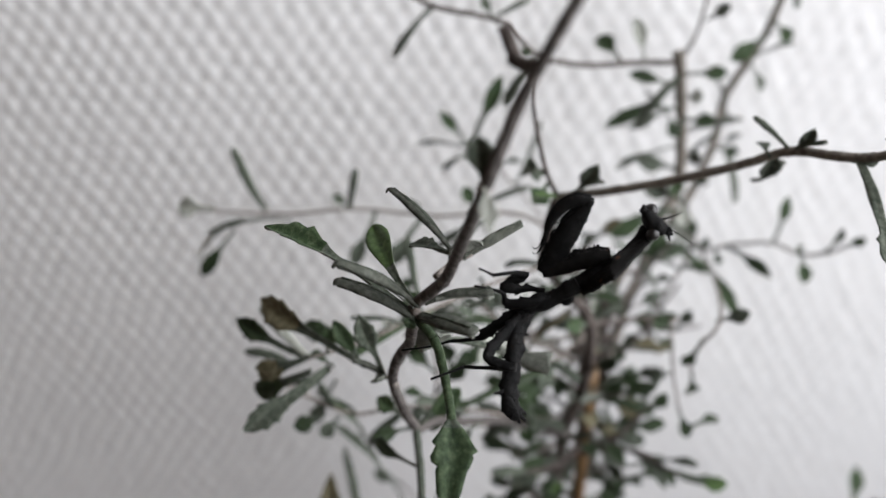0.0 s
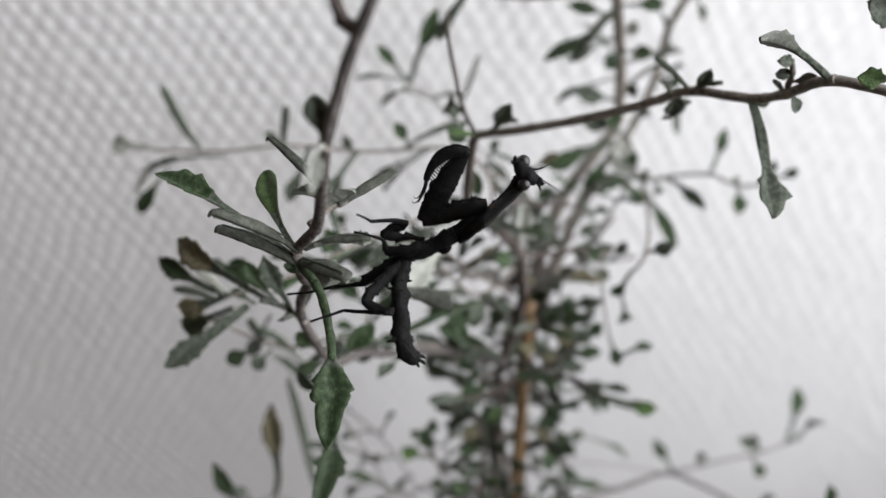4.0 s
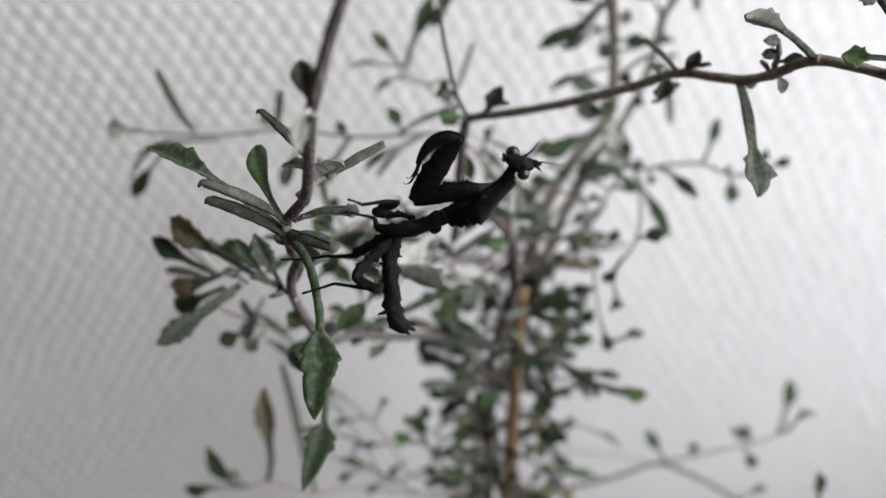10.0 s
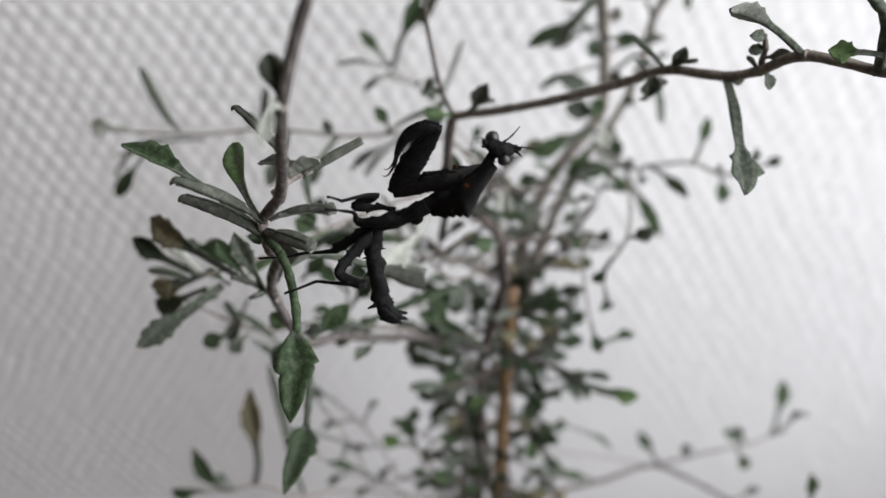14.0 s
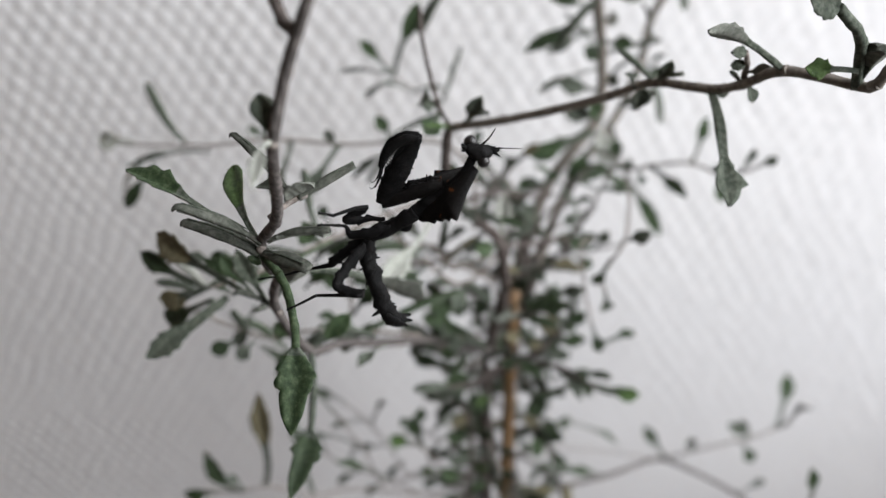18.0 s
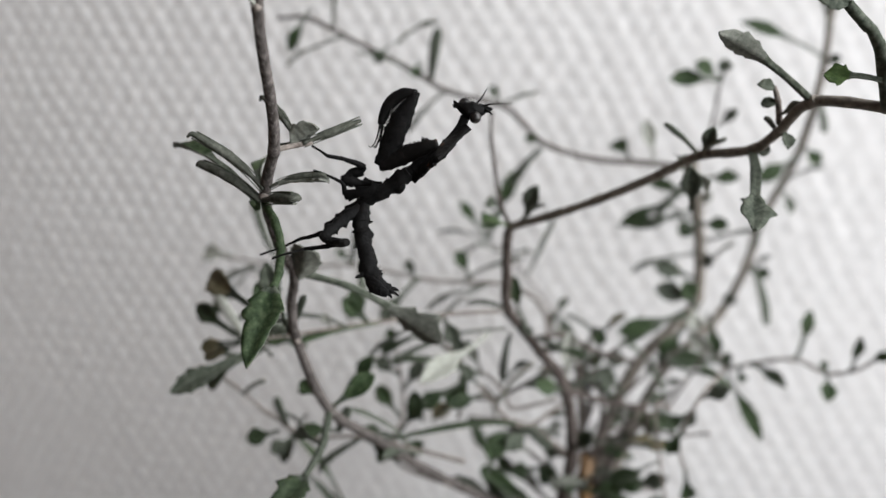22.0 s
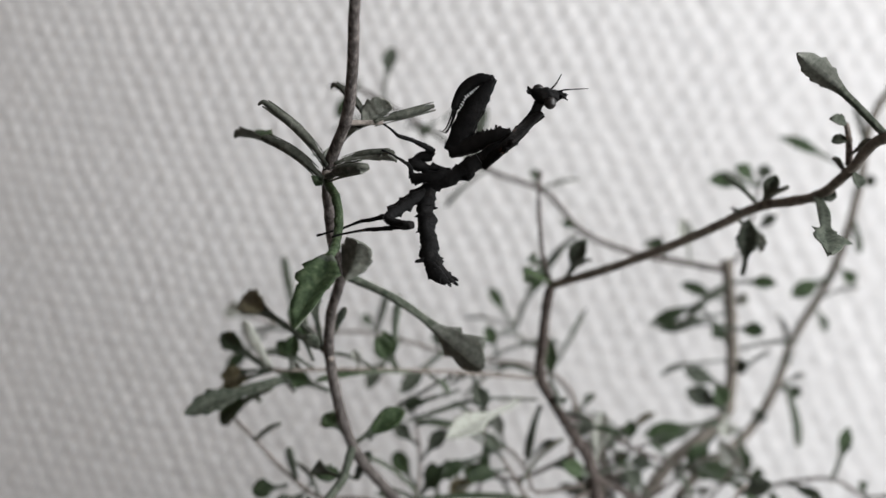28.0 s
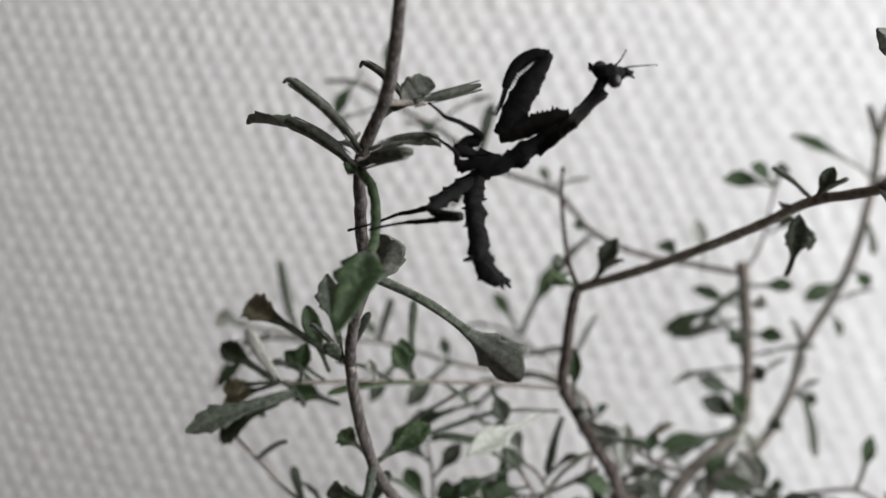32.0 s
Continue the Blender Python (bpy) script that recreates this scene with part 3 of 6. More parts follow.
leaf(s1, (24.0, 178.0, 599.0), (24.1, 185.0, 602.5), 4.0, "u", "g", "spoon")
bk = twig(plant, "twig", 0.5, 0.36, (12.0, 186.0, 590.0), (-1.1, 178.0, 600.1), (-1.2, 186.0, 609.8), (-4.6, 196.0, 616.2), (-8.6, 204.0, 621.5), pale=True)
leaf(bk, (-1.2, 182.0, 604.9), (6.0, 180.0, 617.4), 4.6, "c", "g", "spoon")
leaf(bk, (-1.2, 185.0, 608.5), (-8.9, 188.0, 616.1), 4.4, "c", "g", "oval")
leaf(bk, (-2.7, 191.0, 613.9), (2.9, 192.0, 622.9), 4.2, "c", "y", "oval")
leaf(bk, (-1.1, 180.0, 603.5), (-9.9, 178.0, 608.2), 4.2, "u", "g", "spoon")
leaf(bk, (-4.6, 196.0, 616.2), (-11.5, 194.0, 621.5), 4.0, "c", "y", "oval")
leaf(bk, (-1.1, 178.0, 600.1), (7.1, 176.0, 607.0), 4.4, "c", "g", "oval")
leaf(bk, (-8.6, 204.0, 621.5), (-10.9, 206.0, 626.0), 3.6, "c", "g", "oval")
leaf(s1, (10.0, 163.0, 611.0), (4.0, 150.0, 615.7), 3.4, "u", "y", "spoon")
# second stem with the cut top, and the long side branch
s2 = twig(plant, "stem", 1.85, 1.12, (38.0, 214.0, 560.0), (43.0, 209.0, 590.0), (41.0, 201.0, 615.0), (34.1, 196.0, 627.2), (26.0, 190.0, 640.0), (25.7, 186.0, 650.2), (26.0, 182.0, 659.2), (26.9, 180.1, 664.4))
s2t = twig(s2, "cut_twig", 0.55, 0.42, (26.9, 180.1, 664.4), (23.8, 182.0, 670.7), (20.8, 186.0, 683.3), (20.1, 187.9, 690.9))
br = twig(plant, "branch", 1.0, 0.8, (26.9, 180.1, 664.4), (39.1, 172.5, 670.1), (52.0, 164.5, 677.1), (61.3, 158.8, 682.9), (67.4, 155.0, 686.9), (75.6, 146.2, 689.5), (79.0, 138.9, 693.8), (82.5, 131.6, 699.5), (92.4, 125.6, 699.5), (93.3, 122.0, 701.2), (93.5, 118.0, 707.5), (93.6, 112.0, 715.9), mat=M_TWIG)
# leaves at the junction
leaf(s2t, (26.9, 180.1, 664.4), (20.5, 177.0, 666.8), 3.0, "u", "v", "linear")
leaf(s2t, (24.1, 182.0, 669.3), (20.2, 190.0, 667.3), 4.5, "c", "y", "oval")
leaf(br, (30.1, 178.0, 666.3), (34.0, 172.0, 676.3), 4.2, "c", "y", "oval")
leaf(br, (29.5, 178.0, 666.3), (35.7, 172.0, 671.9), 3.0, "u", "y", "oval")
leaf(s2t, (24.3, 181.0, 667.4), (21.0, 176.0, 664.8), 5.0, "c", "g", "oval")
leaf(s2t, (23.8, 182.0, 669.3), (20.5, 180.0, 669.8), 3.0, "c", "y", "oval")
# leaves along the branch
leaf(br, (67.4, 155.0, 686.9), (60.3, 158.7, 692.5), 1.5, "u", "y", "linear", roll=0.6)
leaf(br, (67.4, 155.0, 686.9), (69.3, 151.4, 692.9), 2.8, "c", "y", "smooth")
leaf(br, (67.4, 155.0, 686.9), (71.3, 150.0, 691.2), 1.8, "u", "y", "linear")
leaf(br, (63.8, 156.0, 685.4), (63.8, 162.7, 685.4), 2.8, "c", "y", "oval")
leaf(br, (63.0, 157.0, 684.6), (70.2, 167.0, 678.0), 4.2, "u", "g", "oval")
leaf(br, (67.6, 172.5, 672.5), (66.0, 158.5, 684.0), 4.4, "k", "y", "spoon")
leaf(br, (75.6, 146.2, 689.5), (74.1, 121.2, 679.3), 5.4, "c", "y", "ladle", bend=0.02, roll=0.1)
leaf(br, (75.6, 146.2, 689.5), (78.8, 144.5, 689.8), 2.8, "c", "y", "smooth")
leaf(br, (82.5, 131.6, 699.5), (66.2, 122.7, 710.1), 4.0, "f", "y", "bud", bend=0.08)
brs = twig(br, "twig", 0.6, 0.45, (79.0, 139.0, 695.2), (77.9, 136.0, 699.1), (76.9, 135.0, 701.6), pale=True)
leaf(brs, (76.9, 135.0, 701.4), (74.2, 133.6, 702.0), 2.1, "c", "y", "disc")
leaf(brs, (77.7, 136.0, 698.9), (75.2, 136.0, 698.6), 2.0, "c", "y", "disc")
leaf(brs, (78.6, 138.0, 696.5), (81.4, 134.0, 699.0), 2.0, "c", "u", "smooth")
leaf(br, (79.2, 139.0, 695.0), (80.7, 137.0, 691.1), 2.6, "u", "y", "oval")
leaf(br, (78.5, 140.0, 694.3), (76.5, 139.0, 696.1), 1.8, "u", "y", "linear")
leaf(br, (90.3, 122.0, 703.5), (82.0, 122.0, 704.2), 3.2, "c", "v", "paddle")
brt = twig(br, "leaf_stalk", 0.95, 0.8, (92.4, 125.6, 699.5), (88.9, 121.5, 708.9), (86.4, 121.0, 711.8), (83.6, 120.0, 714.5), mat=M_LEAF_GREY)
leaf(brt, (83.6, 120.0, 714.5), (78.6, 118.5, 717.0), 5.0, "c", "y", "disc")
leaf(brt, (92.3, 123.5, 703.7), (91.4, 121.0, 708.3), 3.4, "u", "u", "disc")
leaf(br, (92.4, 125.6, 699.5), (91.7, 119.0, 708.0), 3.2, "u", "y", "oval")
# horizontal twig behind, with the left-hand cluster
h1 = twig(plant, "twig", 0.5, 0.36, (26.0, 190.0, 640.0), (10.8, 178.0, 641.3), (-0.6, 168.0, 641.9), (-10.9, 158.0, 642.4), (-19.3, 152.0, 642.0), (-27.6, 149.0, 641.1), pale=True)
leaf(h1, (-27.6, 149.0, 641.1), (-44.5, 157.0, 645.5), 4.6, "c", "g", "bud")
leaf(h1, (-27.6, 149.0, 641.1), (-39.5, 149.0, 638.0), 4.0, "c", "b", "spoon")
leaf(h1, (-23.0, 147.0, 640.2), (-39.5, 135.1, 632.8), 4.8, "c", "y", "oar")
leaf(h1, (-27.6, 150.0, 637.0), (-42.0, 156.0, 626.0), 5.8, "c", "g", "oval")
leaf(h1, (-27.6, 149.0, 641.1), (-38.6, 156.0, 649.5), 2.6, "c", "p", "linear")
leaf(h1, (-23.5, 150.0, 641.6), (-22.4, 148.0, 649.8), 3.6, "c", "g", "oval")
leaf(h1, (-21.6, 151.0, 641.9), (-36.5, 160.0, 642.3), 3.6, "u", "y", "spoon")
leaf(h1, (-1.7, 167.0, 641.7), (-18.5, 152.0, 639.7), 3.0, "u", "g", "linear")
leaf(h1, (-19.3, 152.0, 642.3), (-28.4, 152.0, 646.8), 3.6, "c", "g", "oval")
leaf(h1, (-4.5, 165.0, 642.3), (-7.7, 158.0, 650.2), 4.4, "c", "g", "oval")
leaf(h1, (-4.1, 165.0, 642.6), (-6.8, 160.0, 651.3), 4.2, "c", "g", "oval")
leaf(h1, (-4.4, 163.0, 647.8), (-7.5, 172.0, 658.2), 2.0, "c", "y", "linear")
leaf(h1, (-11.0, 158.0, 642.6), (-11.5, 155.0, 647.1), 2.6, "c", "p", "oval")
leaf(h1, (-7.6, 160.0, 642.4), (-19.4, 158.0, 645.5), 1.8, "u", "y", "linear")
leaf(h1, (6.4, 176.0, 640.5), (-9.1, 178.0, 625.7), 3.6, "u", "y", "spoon")
leaf(h1, (7.8, 180.0, 636.5), (-3.3, 175.0, 629.9), 3.4, "u", "g", "spoon")
leaf(h1, (0.9, 170.0, 641.7), (7.5, 170.0, 637.1), 3.0, "u", "y", "oval")
leaf(h1, (-34.4, 160.0, 631.2), (-46.2, 166.0, 630.2), 3.0, "u", "y", "linear")
leaf(h1, (-19.9, 165.0, 634.7), (-32.2, 168.0, 636.2), 5.2, "c", "g", "oval")
leaf(s1e, (-14.8, 140.0, 646.6), (-19.7, 138.0, 658.5), 3.4, "c", "g", "smooth")
leaf(h1, (-28.6, 185.0, 606.4), (-36.7, 186.0, 590.2), 4.2, "c", "y", "oval")
leaf(h1, (-22.9, 152.0, 636.6), (-27.6, 150.0, 641.4), 3.6, "u", "g", "oval")
leaf(h1, (-11.1, 172.0, 622.7), (-4.4, 170.0, 631.4), 4.0, "c", "g", "oval")
leaf_scar(s1, (-1.8, 104.3, 683.5), 0.8)
leaf_scar(s1, (-4.4, 138.4, 631.4), 0.8)
leaf_scar(s1, (-7.6, 130.0, 649.8), 0.7)
# leaves along the second stem, below
leaf(s2, (21.5, 186.0, 634.7), (8.8, 163.9, 628.8), 6.6, "c", "p", "spoon")
leaf(s2, (27.9, 192.0, 637.0), (27.3, 188.0, 650.1), 3.0, "c", "g", "oval")
leaf(s2, (26.4, 190.0, 640.2), (16.0, 186.0, 643.3), 2.4, "u", "y", "linear", hook=0.2)
leaf(s2, (26.2, 193.0, 632.8), (23.9, 195.0, 618.3), 2.2, "c", "y", "linear")
leaf(s2, (25.2, 192.0, 634.4), (-3.5, 176.0, 628.5), 2.2, "u", "y", "linear")
leaf(s2, (31.5, 196.0, 631.3), (39.6, 188.0, 631.5), 2.4, "u", "y", "linear")
leaf(s2, (28.7, 193.0, 634.6), (33.0, 180.0, 636.9), 2.6, "u", "y", "oval")
leaf(s2, (41.0, 201.0, 615.0), (41.4, 203.0, 631.6), 5.0, "c", "p", "oval")
s2x = twig(plant, "twig", 0.55, 0.4, (39.0, 200.0, 612.5), (27.3, 198.0, 609.1), (24.9, 197.0, 613.2), (20.2, 196.0, 618.9), (13.3, 195.0, 620.2), pale=True)
s2y = twig(plant, "twig", 0.6, 0.45, (36.0, 200.0, 620.1), (22.1, 198.0, 611.6), (14.0, 196.0, 611.7), (12.1, 196.0, 605.2))
s2w = twig(plant, "twig", 0.7, 0.5, (30.4, 205.0, 627.4), (39.6, 212.0, 626.6), (48.9, 222.0, 618.8), (60.3, 230.0, 613.9))
leaf(s2x, (13.9, 195.0, 619.8), (-3.8, 188.0, 625.6), 2.6, "u", "g", "linear")
leaf(s2x, (13.5, 195.0, 620.4), (11.3, 195.0, 629.5), 4.2, "c", "y", "oval")
leaf(s2x, (18.6, 196.0, 619.2), (13.9, 196.0, 628.6), 3.6, "c", "u", "oval")
leaf(s2x, (23.2, 197.0, 615.7), (30.8, 198.0, 623.4), 3.4, "u", "y", "spoon")
leaf(s2x, (13.3, 195.0, 620.2), (13.6, 193.0, 612.9), 3.0, "c", "g", "linear")
leaf(s2y, (17.1, 197.0, 611.3), (8.2, 194.0, 612.4), 5.6, "c", "g", "oval")
leaf(s2y, (14.0, 196.0, 611.7), (5.2, 193.0, 606.6), 4.4, "c", "b", "oval")
leaf(s2y, (2.3, 194.0, 604.0), (0.2, 192.0, 613.7), 5.6, "c", "g", "oval")
leaf(s2y, (5.2, 194.0, 604.5), (10.9, 192.0, 609.8), 3.6, "u", "b", "spoon")
leaf(s2, (37.8, 200.0, 616.9), (32.2, 197.0, 618.4), 3.0, "u", "g", "spoon")
leaf(s2, (28.0, 193.0, 639.6), (31.3, 190.0, 633.5), 2.0, "s", "y", "linear")
leaf(h1, (2.4, 180.0, 634.2), (-4.2, 176.0, 629.9), 4.0, "u", "g", "oval")
leaf(h1, (9.4, 184.0, 640.1), (14.0, 182.0, 632.4), 4.4, "c", "y", "oval")
leaf(s2w, (39.6, 212.0, 626.6), (35.9, 208.0, 622.5), 3.4, "u", "y", "spoon")
leaf(s2w, (48.9, 222.0, 618.8), (48.8, 220.0, 626.5), 4.0, "c", "g", "oval")
leaf(s2w, (45.1, 218.0, 622.4), (41.2, 214.0, 618.1), 3.6, "u", "g", "spoon")
leaf(s2, (41.0, 201.0, 615.0), (30.6, 195.0, 617.8), 2.6, "u", "y", "linear")
leaf(s2, (41.0, 201.0, 615.0), (50.4, 205.0, 618.6), 2.2, "u", "y", "linear")
twig(s2, "twig", 0.8, 0.6, (41.0, 201.0, 615.0), (52.0, 212.0, 607.8), (63.2, 222.0, 602.0), (64.0, 226.0, 590.0))
s2e = twig(s2, "twig", 0.6, 0.4, (41.4, 202.0, 611.1), (29.4, 196.0, 605.0), (18.8, 190.0, 618.3), (9.3, 188.0, 630.2), pale=True)
leaf(s2e, (17.1, 190.0, 620.3), (3.2, 182.0, 613.1), 4.6, "c", "g", "spoon")
leaf(s2e, (20.3, 191.0, 615.9), (11.5, 184.0, 614.5), 4.6, "c", "g", "oval")
leaf(s2e, (18.8, 190.0, 618.3), (14.6, 186.0, 625.5), 3.4, "c", "y", "oval")
leaf(s2e, (12.4, 189.0, 625.9), (5.2, 186.0, 631.6), 3.4, "u", "y", "oval")
# far twig low on the left in the later views
fl = twig(plant, "twig", 0.65, 0.45, (34.0, 214.0, 612.0), (32.6, 222.0, 629.0), (20.7, 226.0, 636.0), (-2.9, 224.0, 636.2), (-25.6, 221.0, 639.8), (-45.4, 220.0, 638.5), (-71.0, 220.0, 639.5), pale=True)
leaf(fl, (-51.0, 220.0, 639.7), (-58.0, 219.0, 659.5), 2.6, "c", "y", "linear", bend=0.14)
leaf(fl, (-44.0, 220.0, 636.6), (-67.5, 214.0, 635.2), 4.0, "u", "y", "spoon")
leaf(fl, (-59.5, 215.0, 635.6), (-70.0, 212.0, 622.5), 4.0, "c", "g", "oval")
leaf(fl, (-66.0, 220.0, 640.0), (-76.6, 221.0, 640.0), 6.0, "c", "p", "oval")
leaf(fl, (-57.4, 216.0, 639.3), (-71.6, 216.0, 626.3), 3.0, "u", "b", "spoon")
leaf(fl, (-27.3, 221.0, 639.5), (-25.0, 221.0, 652.5), 2.4, "c", "y", "linear")
leaf(fl, (-27.2, 221.0, 639.8), (-31.5, 219.0, 645.4), 3.0, "c", "y", "oval")
leaf(fl, (-19.8, 221.0, 639.3), (-26.7, 215.0, 624.2), 4.6, "c", "y", "bud")
leaf(fl, (-6.0, 222.0, 637.3), (-16.1, 214.0, 624.8), 5.4, "c", "y", "bud")
leaf(fl, (-7.4, 222.0, 636.2), (-9.5, 220.0, 643.5), 3.0, "c", "y", "oval")
leaf(fl, (13.9, 224.0, 636.5), (-2.6, 216.0, 629.5), 4.0, "u", "y", "spoon")
leaf(fl, (7.3, 223.0, 637.6), (24.8, 226.0, 644.8), 2.6, "u", "y", "linear")
leaf(fl, (9.8, 223.0, 638.0), (5.2, 222.0, 646.7), 4.0, "c", "g", "oval")
leaf(fl, (14.8, 224.0, 636.5), (1.1, 220.0, 625.2), 3.4, "u", "y", "oval")
# twig with the small leaves behind the cut stem
tc = twig(plant, "twig", 0.4, 0.3, (44.0, 222.0, 602.0), (41.1, 240.0, 612.2), (32.8, 250.0, 620.4), (20.5, 258.0, 632.0), (8.3, 262.0, 641.2), pale=True)
leaf(tc, (8.3, 262.0, 641.2), (-9.7, 262.0, 642.6), 3.6, "u", "y", "spoon")
leaf(tc, (8.3, 262.0, 641.2), (-2.3, 262.0, 653.9), 3.6, "c", "g", "bud")
leaf(tc, (8.4, 262.0, 642.2), (17.3, 262.0, 666.0), 5.4, "c", "g", "bud")
leaf(tc, (7.8, 262.0, 640.2), (-1.6, 258.0, 634.4), 3.4, "u", "y", "oval")
leaf(tc, (13.9, 260.0, 636.1), (24.2, 256.0, 639.0), 3.4, "u", "y", "oval")
leaf(tc, (22.4, 256.0, 630.9), (30.5, 262.0, 651.1), 1.6, "c", "y", "linear")
leaf(tc, (13.0, 260.0, 637.1), (4.0, 256.0, 640.9), 3.0, "u", "y", "oval")
# shoot low on the left in the later views
lv = twig(plant, "twig", 0.6, 0.42, (18.0, 176.0, 603.0), (-8.1, 172.0, 608.5), (-21.4, 170.0, 607.6), (-30.7, 168.0, 613.4), (-37.6, 166.0, 619.8), (-42.1, 164.0, 624.7), pale=True)
leaf(lv, (-28.9, 168.0, 609.7), (-36.3, 164.0, 608.1), 4.6, "c", "g", "oval")
leaf(lv, (-25.5, 169.0, 607.7), (-29.8, 164.0, 605.4), 4.0, "c", "y", "oval")
leaf(lv, (-26.8, 168.0, 611.5), (-29.8, 168.0, 618.9), 2.2, "c", "y", "linear")
leaf(lv, (-8.1, 172.0, 608.5), (0.8, 176.0, 600.0), 4.4, "u", "g", "oval")
leaf(lv, (-6.5, 150.0, 620.8), (-14.4, 146.0, 621.7), 3.6, "c", "g", "oval")
leaf(lv, (-6.5, 150.0, 620.8), (-4.0, 150.0, 627.0), 2.4, "c", "y", "linear")
leaf(lv, (-37.6, 166.0, 619.8), (-29.1, 160.0, 626.2), 3.0, "u", "g", "linear")
leaf(lv, (-21.4, 170.0, 607.6), (-25.6, 163.0, 617.6), 3.0, "u", "y", "spoon")
leaf(lv, (-8.1, 172.0, 608.5), (-18.3, 166.0, 601.2), 3.0, "u", "y", "linear", hook=0.2)
leaf(lv, (-5.6, 174.0, 605.6), (0.6, 168.0, 605.8), 4.6, "c", "g", "oval")
leaf(h1, (-27.6, 149.0, 641.1), (-39.4, 150.0, 635.4), 3.6, "c", "b", "oval")
leaf(s2e, (18.8, 190.0, 621.7), (-1.8, 180.0, 628.3), 3.0, "u", "g", "linear", hook=0.2)
leaf(s2e, (23.4, 192.0, 612.3), (32.9, 188.0, 626.8), 3.6, "u", "b", "linear")
leaf(s2, (31.5, 196.0, 628.3), (46.9, 190.0, 628.6), 3.6, "u", "g", "spoon")
leaf(s2, (41.0, 201.0, 615.0), (33.2, 194.0, 618.8), 4.6, "c", "g", "oval")
leaf(s2, (43.0, 209.0, 592.0), (49.2, 198.0, 605.3), 5.0, "c", "g", "spoon")
leaf(s2e, (33.8, 198.0, 603.7), (20.1, 190.0, 599.7), 6.4, "c", "g", "spoon")
leaf(s2e, (32.3, 197.0, 604.8), (27.0, 190.0, 600.3), 5.0, "c", "y", "oval")
leaf(s2e, (29.4, 196.0, 605.0), (38.4, 192.0, 601.5), 3.6, "u", "y", "linear")
# far stems on the right
s3 = twig(plant, "stem", 2.2, 1.8, (46.0, 226.0, 540.0), (50.0, 232.0, 575.0), (50.9, 238.0, 585.0), (60.6, 252.0, 605.0), (73.7, 264.0, 617.3), (78.6, 268.0, 623.9), (78.5, 270.0, 638.8), (76.3, 270.0, 653.6), (73.5, 268.0, 668.4), (72.4, 268.0, 672.0), mat=M_TWIG)
s4 = twig(plant, "stem", 1.8, 1.15, (52.0, 234.0, 560.0), (57.6, 242.0, 578.4), (69.2, 262.0, 599.0), (88.4, 285.0, 614.4), (97.5, 296.0, 632.0), (101.0, 304.0, 644.0), (111.0, 300.0, 671.7), (115.5, 300.0, 699.5), (116.3, 298.0, 724.3), (125.5, 294.0, 744.5), mat=M_TWIG)
arc = twig(plant, "twig", 0.95, 0.6, (73.5, 268.0, 668.4), (59.8, 264.0, 669.6), (41.9, 256.0, 671.3), (27.5, 249.0, 676.1), (20.3, 247.0, 682.6), (13.8, 246.0, 687.7), (-3.1, 243.0, 692.0), (-15.7, 240.0, 699.1), (-28.5, 238.0, 705.2), (-45.1, 236.0, 712.8), (-55.6, 236.0, 713.0))
arc2 = twig(plant, "twig", 0.55, 0.4, (73.5, 268.0, 668.4), (77.5, 268.0, 678.0), (78.9, 268.0, 689.0), (79.6, 268.0, 698.0))
leaf(arc, (13.8, 246.0, 687.7), (9.7, 246.0, 693.8), 3.0, "c", "y", "oval")
leaf(arc, (14.6, 246.0, 688.8), (24.0, 250.0, 692.0), 3.2, "u", "y", "linear")
leaf(arc, (26.9, 249.0, 676.7), (20.9, 246.0, 678.2), 3.2, "c", "g", "oval")
leaf(arc, (26.1, 249.0, 675.1), (17.2, 244.0, 662.9), 4.4, "u", "y", "linear")
leaf(arc, (-4.0, 243.0, 692.0), (-14.6, 238.0, 679.0), 3.4, "u", "y", "linear")
leaf(arc, (-37.8, 237.0, 709.8), (-37.3, 240.0, 727.6), 5.0, "c", "y", "spoon")
leaf(arc, (-34.0, 237.0, 708.3), (-52.7, 235.0, 698.4), 4.4, "u", "g", "spoon")
leaf(arc, (-45.2, 236.0, 715.9), (-51.4, 234.0, 702.9), 4.6, "c", "g", "oval")
leaf(arc, (-18.8, 239.0, 705.9), (-5.8, 240.0, 713.1), 4.4, "u", "g", "spoon")
leaf(arc, (-20.6, 239.0, 705.5), (-24.3, 236.0, 700.1), 4.2, "c", "g", "oval")
leaf(arc, (-11.5, 240.0, 700.9), (-12.2, 238.0, 695.9), 4.0, "c", "g", "oval")
leaf(arc, (-15.7, 240.0, 699.1), (-29.6, 236.0, 703.2), 4.0, "u", "y", "linear")
leaf(arc, (-8.5, 242.0, 694.1), (-5.8, 240.0, 710.9), 3.4, "c", "y", "linear")
leaf(arc, (54.4, 262.0, 669.8), (48.0, 273.0, 675.0), 6.5, "c", "g", "oval")
leaf(arc, (61.5, 264.0, 669.7), (57.4, 264.0, 683.6), 4.5, "c", "p", "oval")
leaf(arc2, (80.1, 268.0, 696.3), (63.9, 264.0, 696.8), 6, "c", "g", "oval")
leaf(arc2, (80.1, 268.0, 696.6), (71.1, 264.0, 701.7), 5.5, "c", "g", "oval")
leaf(arc2, (80.0, 268.0, 697.1), (80.0, 264.0, 703.2), 4.5, "c", "y", "oval")
leaf(arc2, (79.7, 268.0, 681.8), (85.4, 264.0, 687.7), 4, "c", "y", "oval")
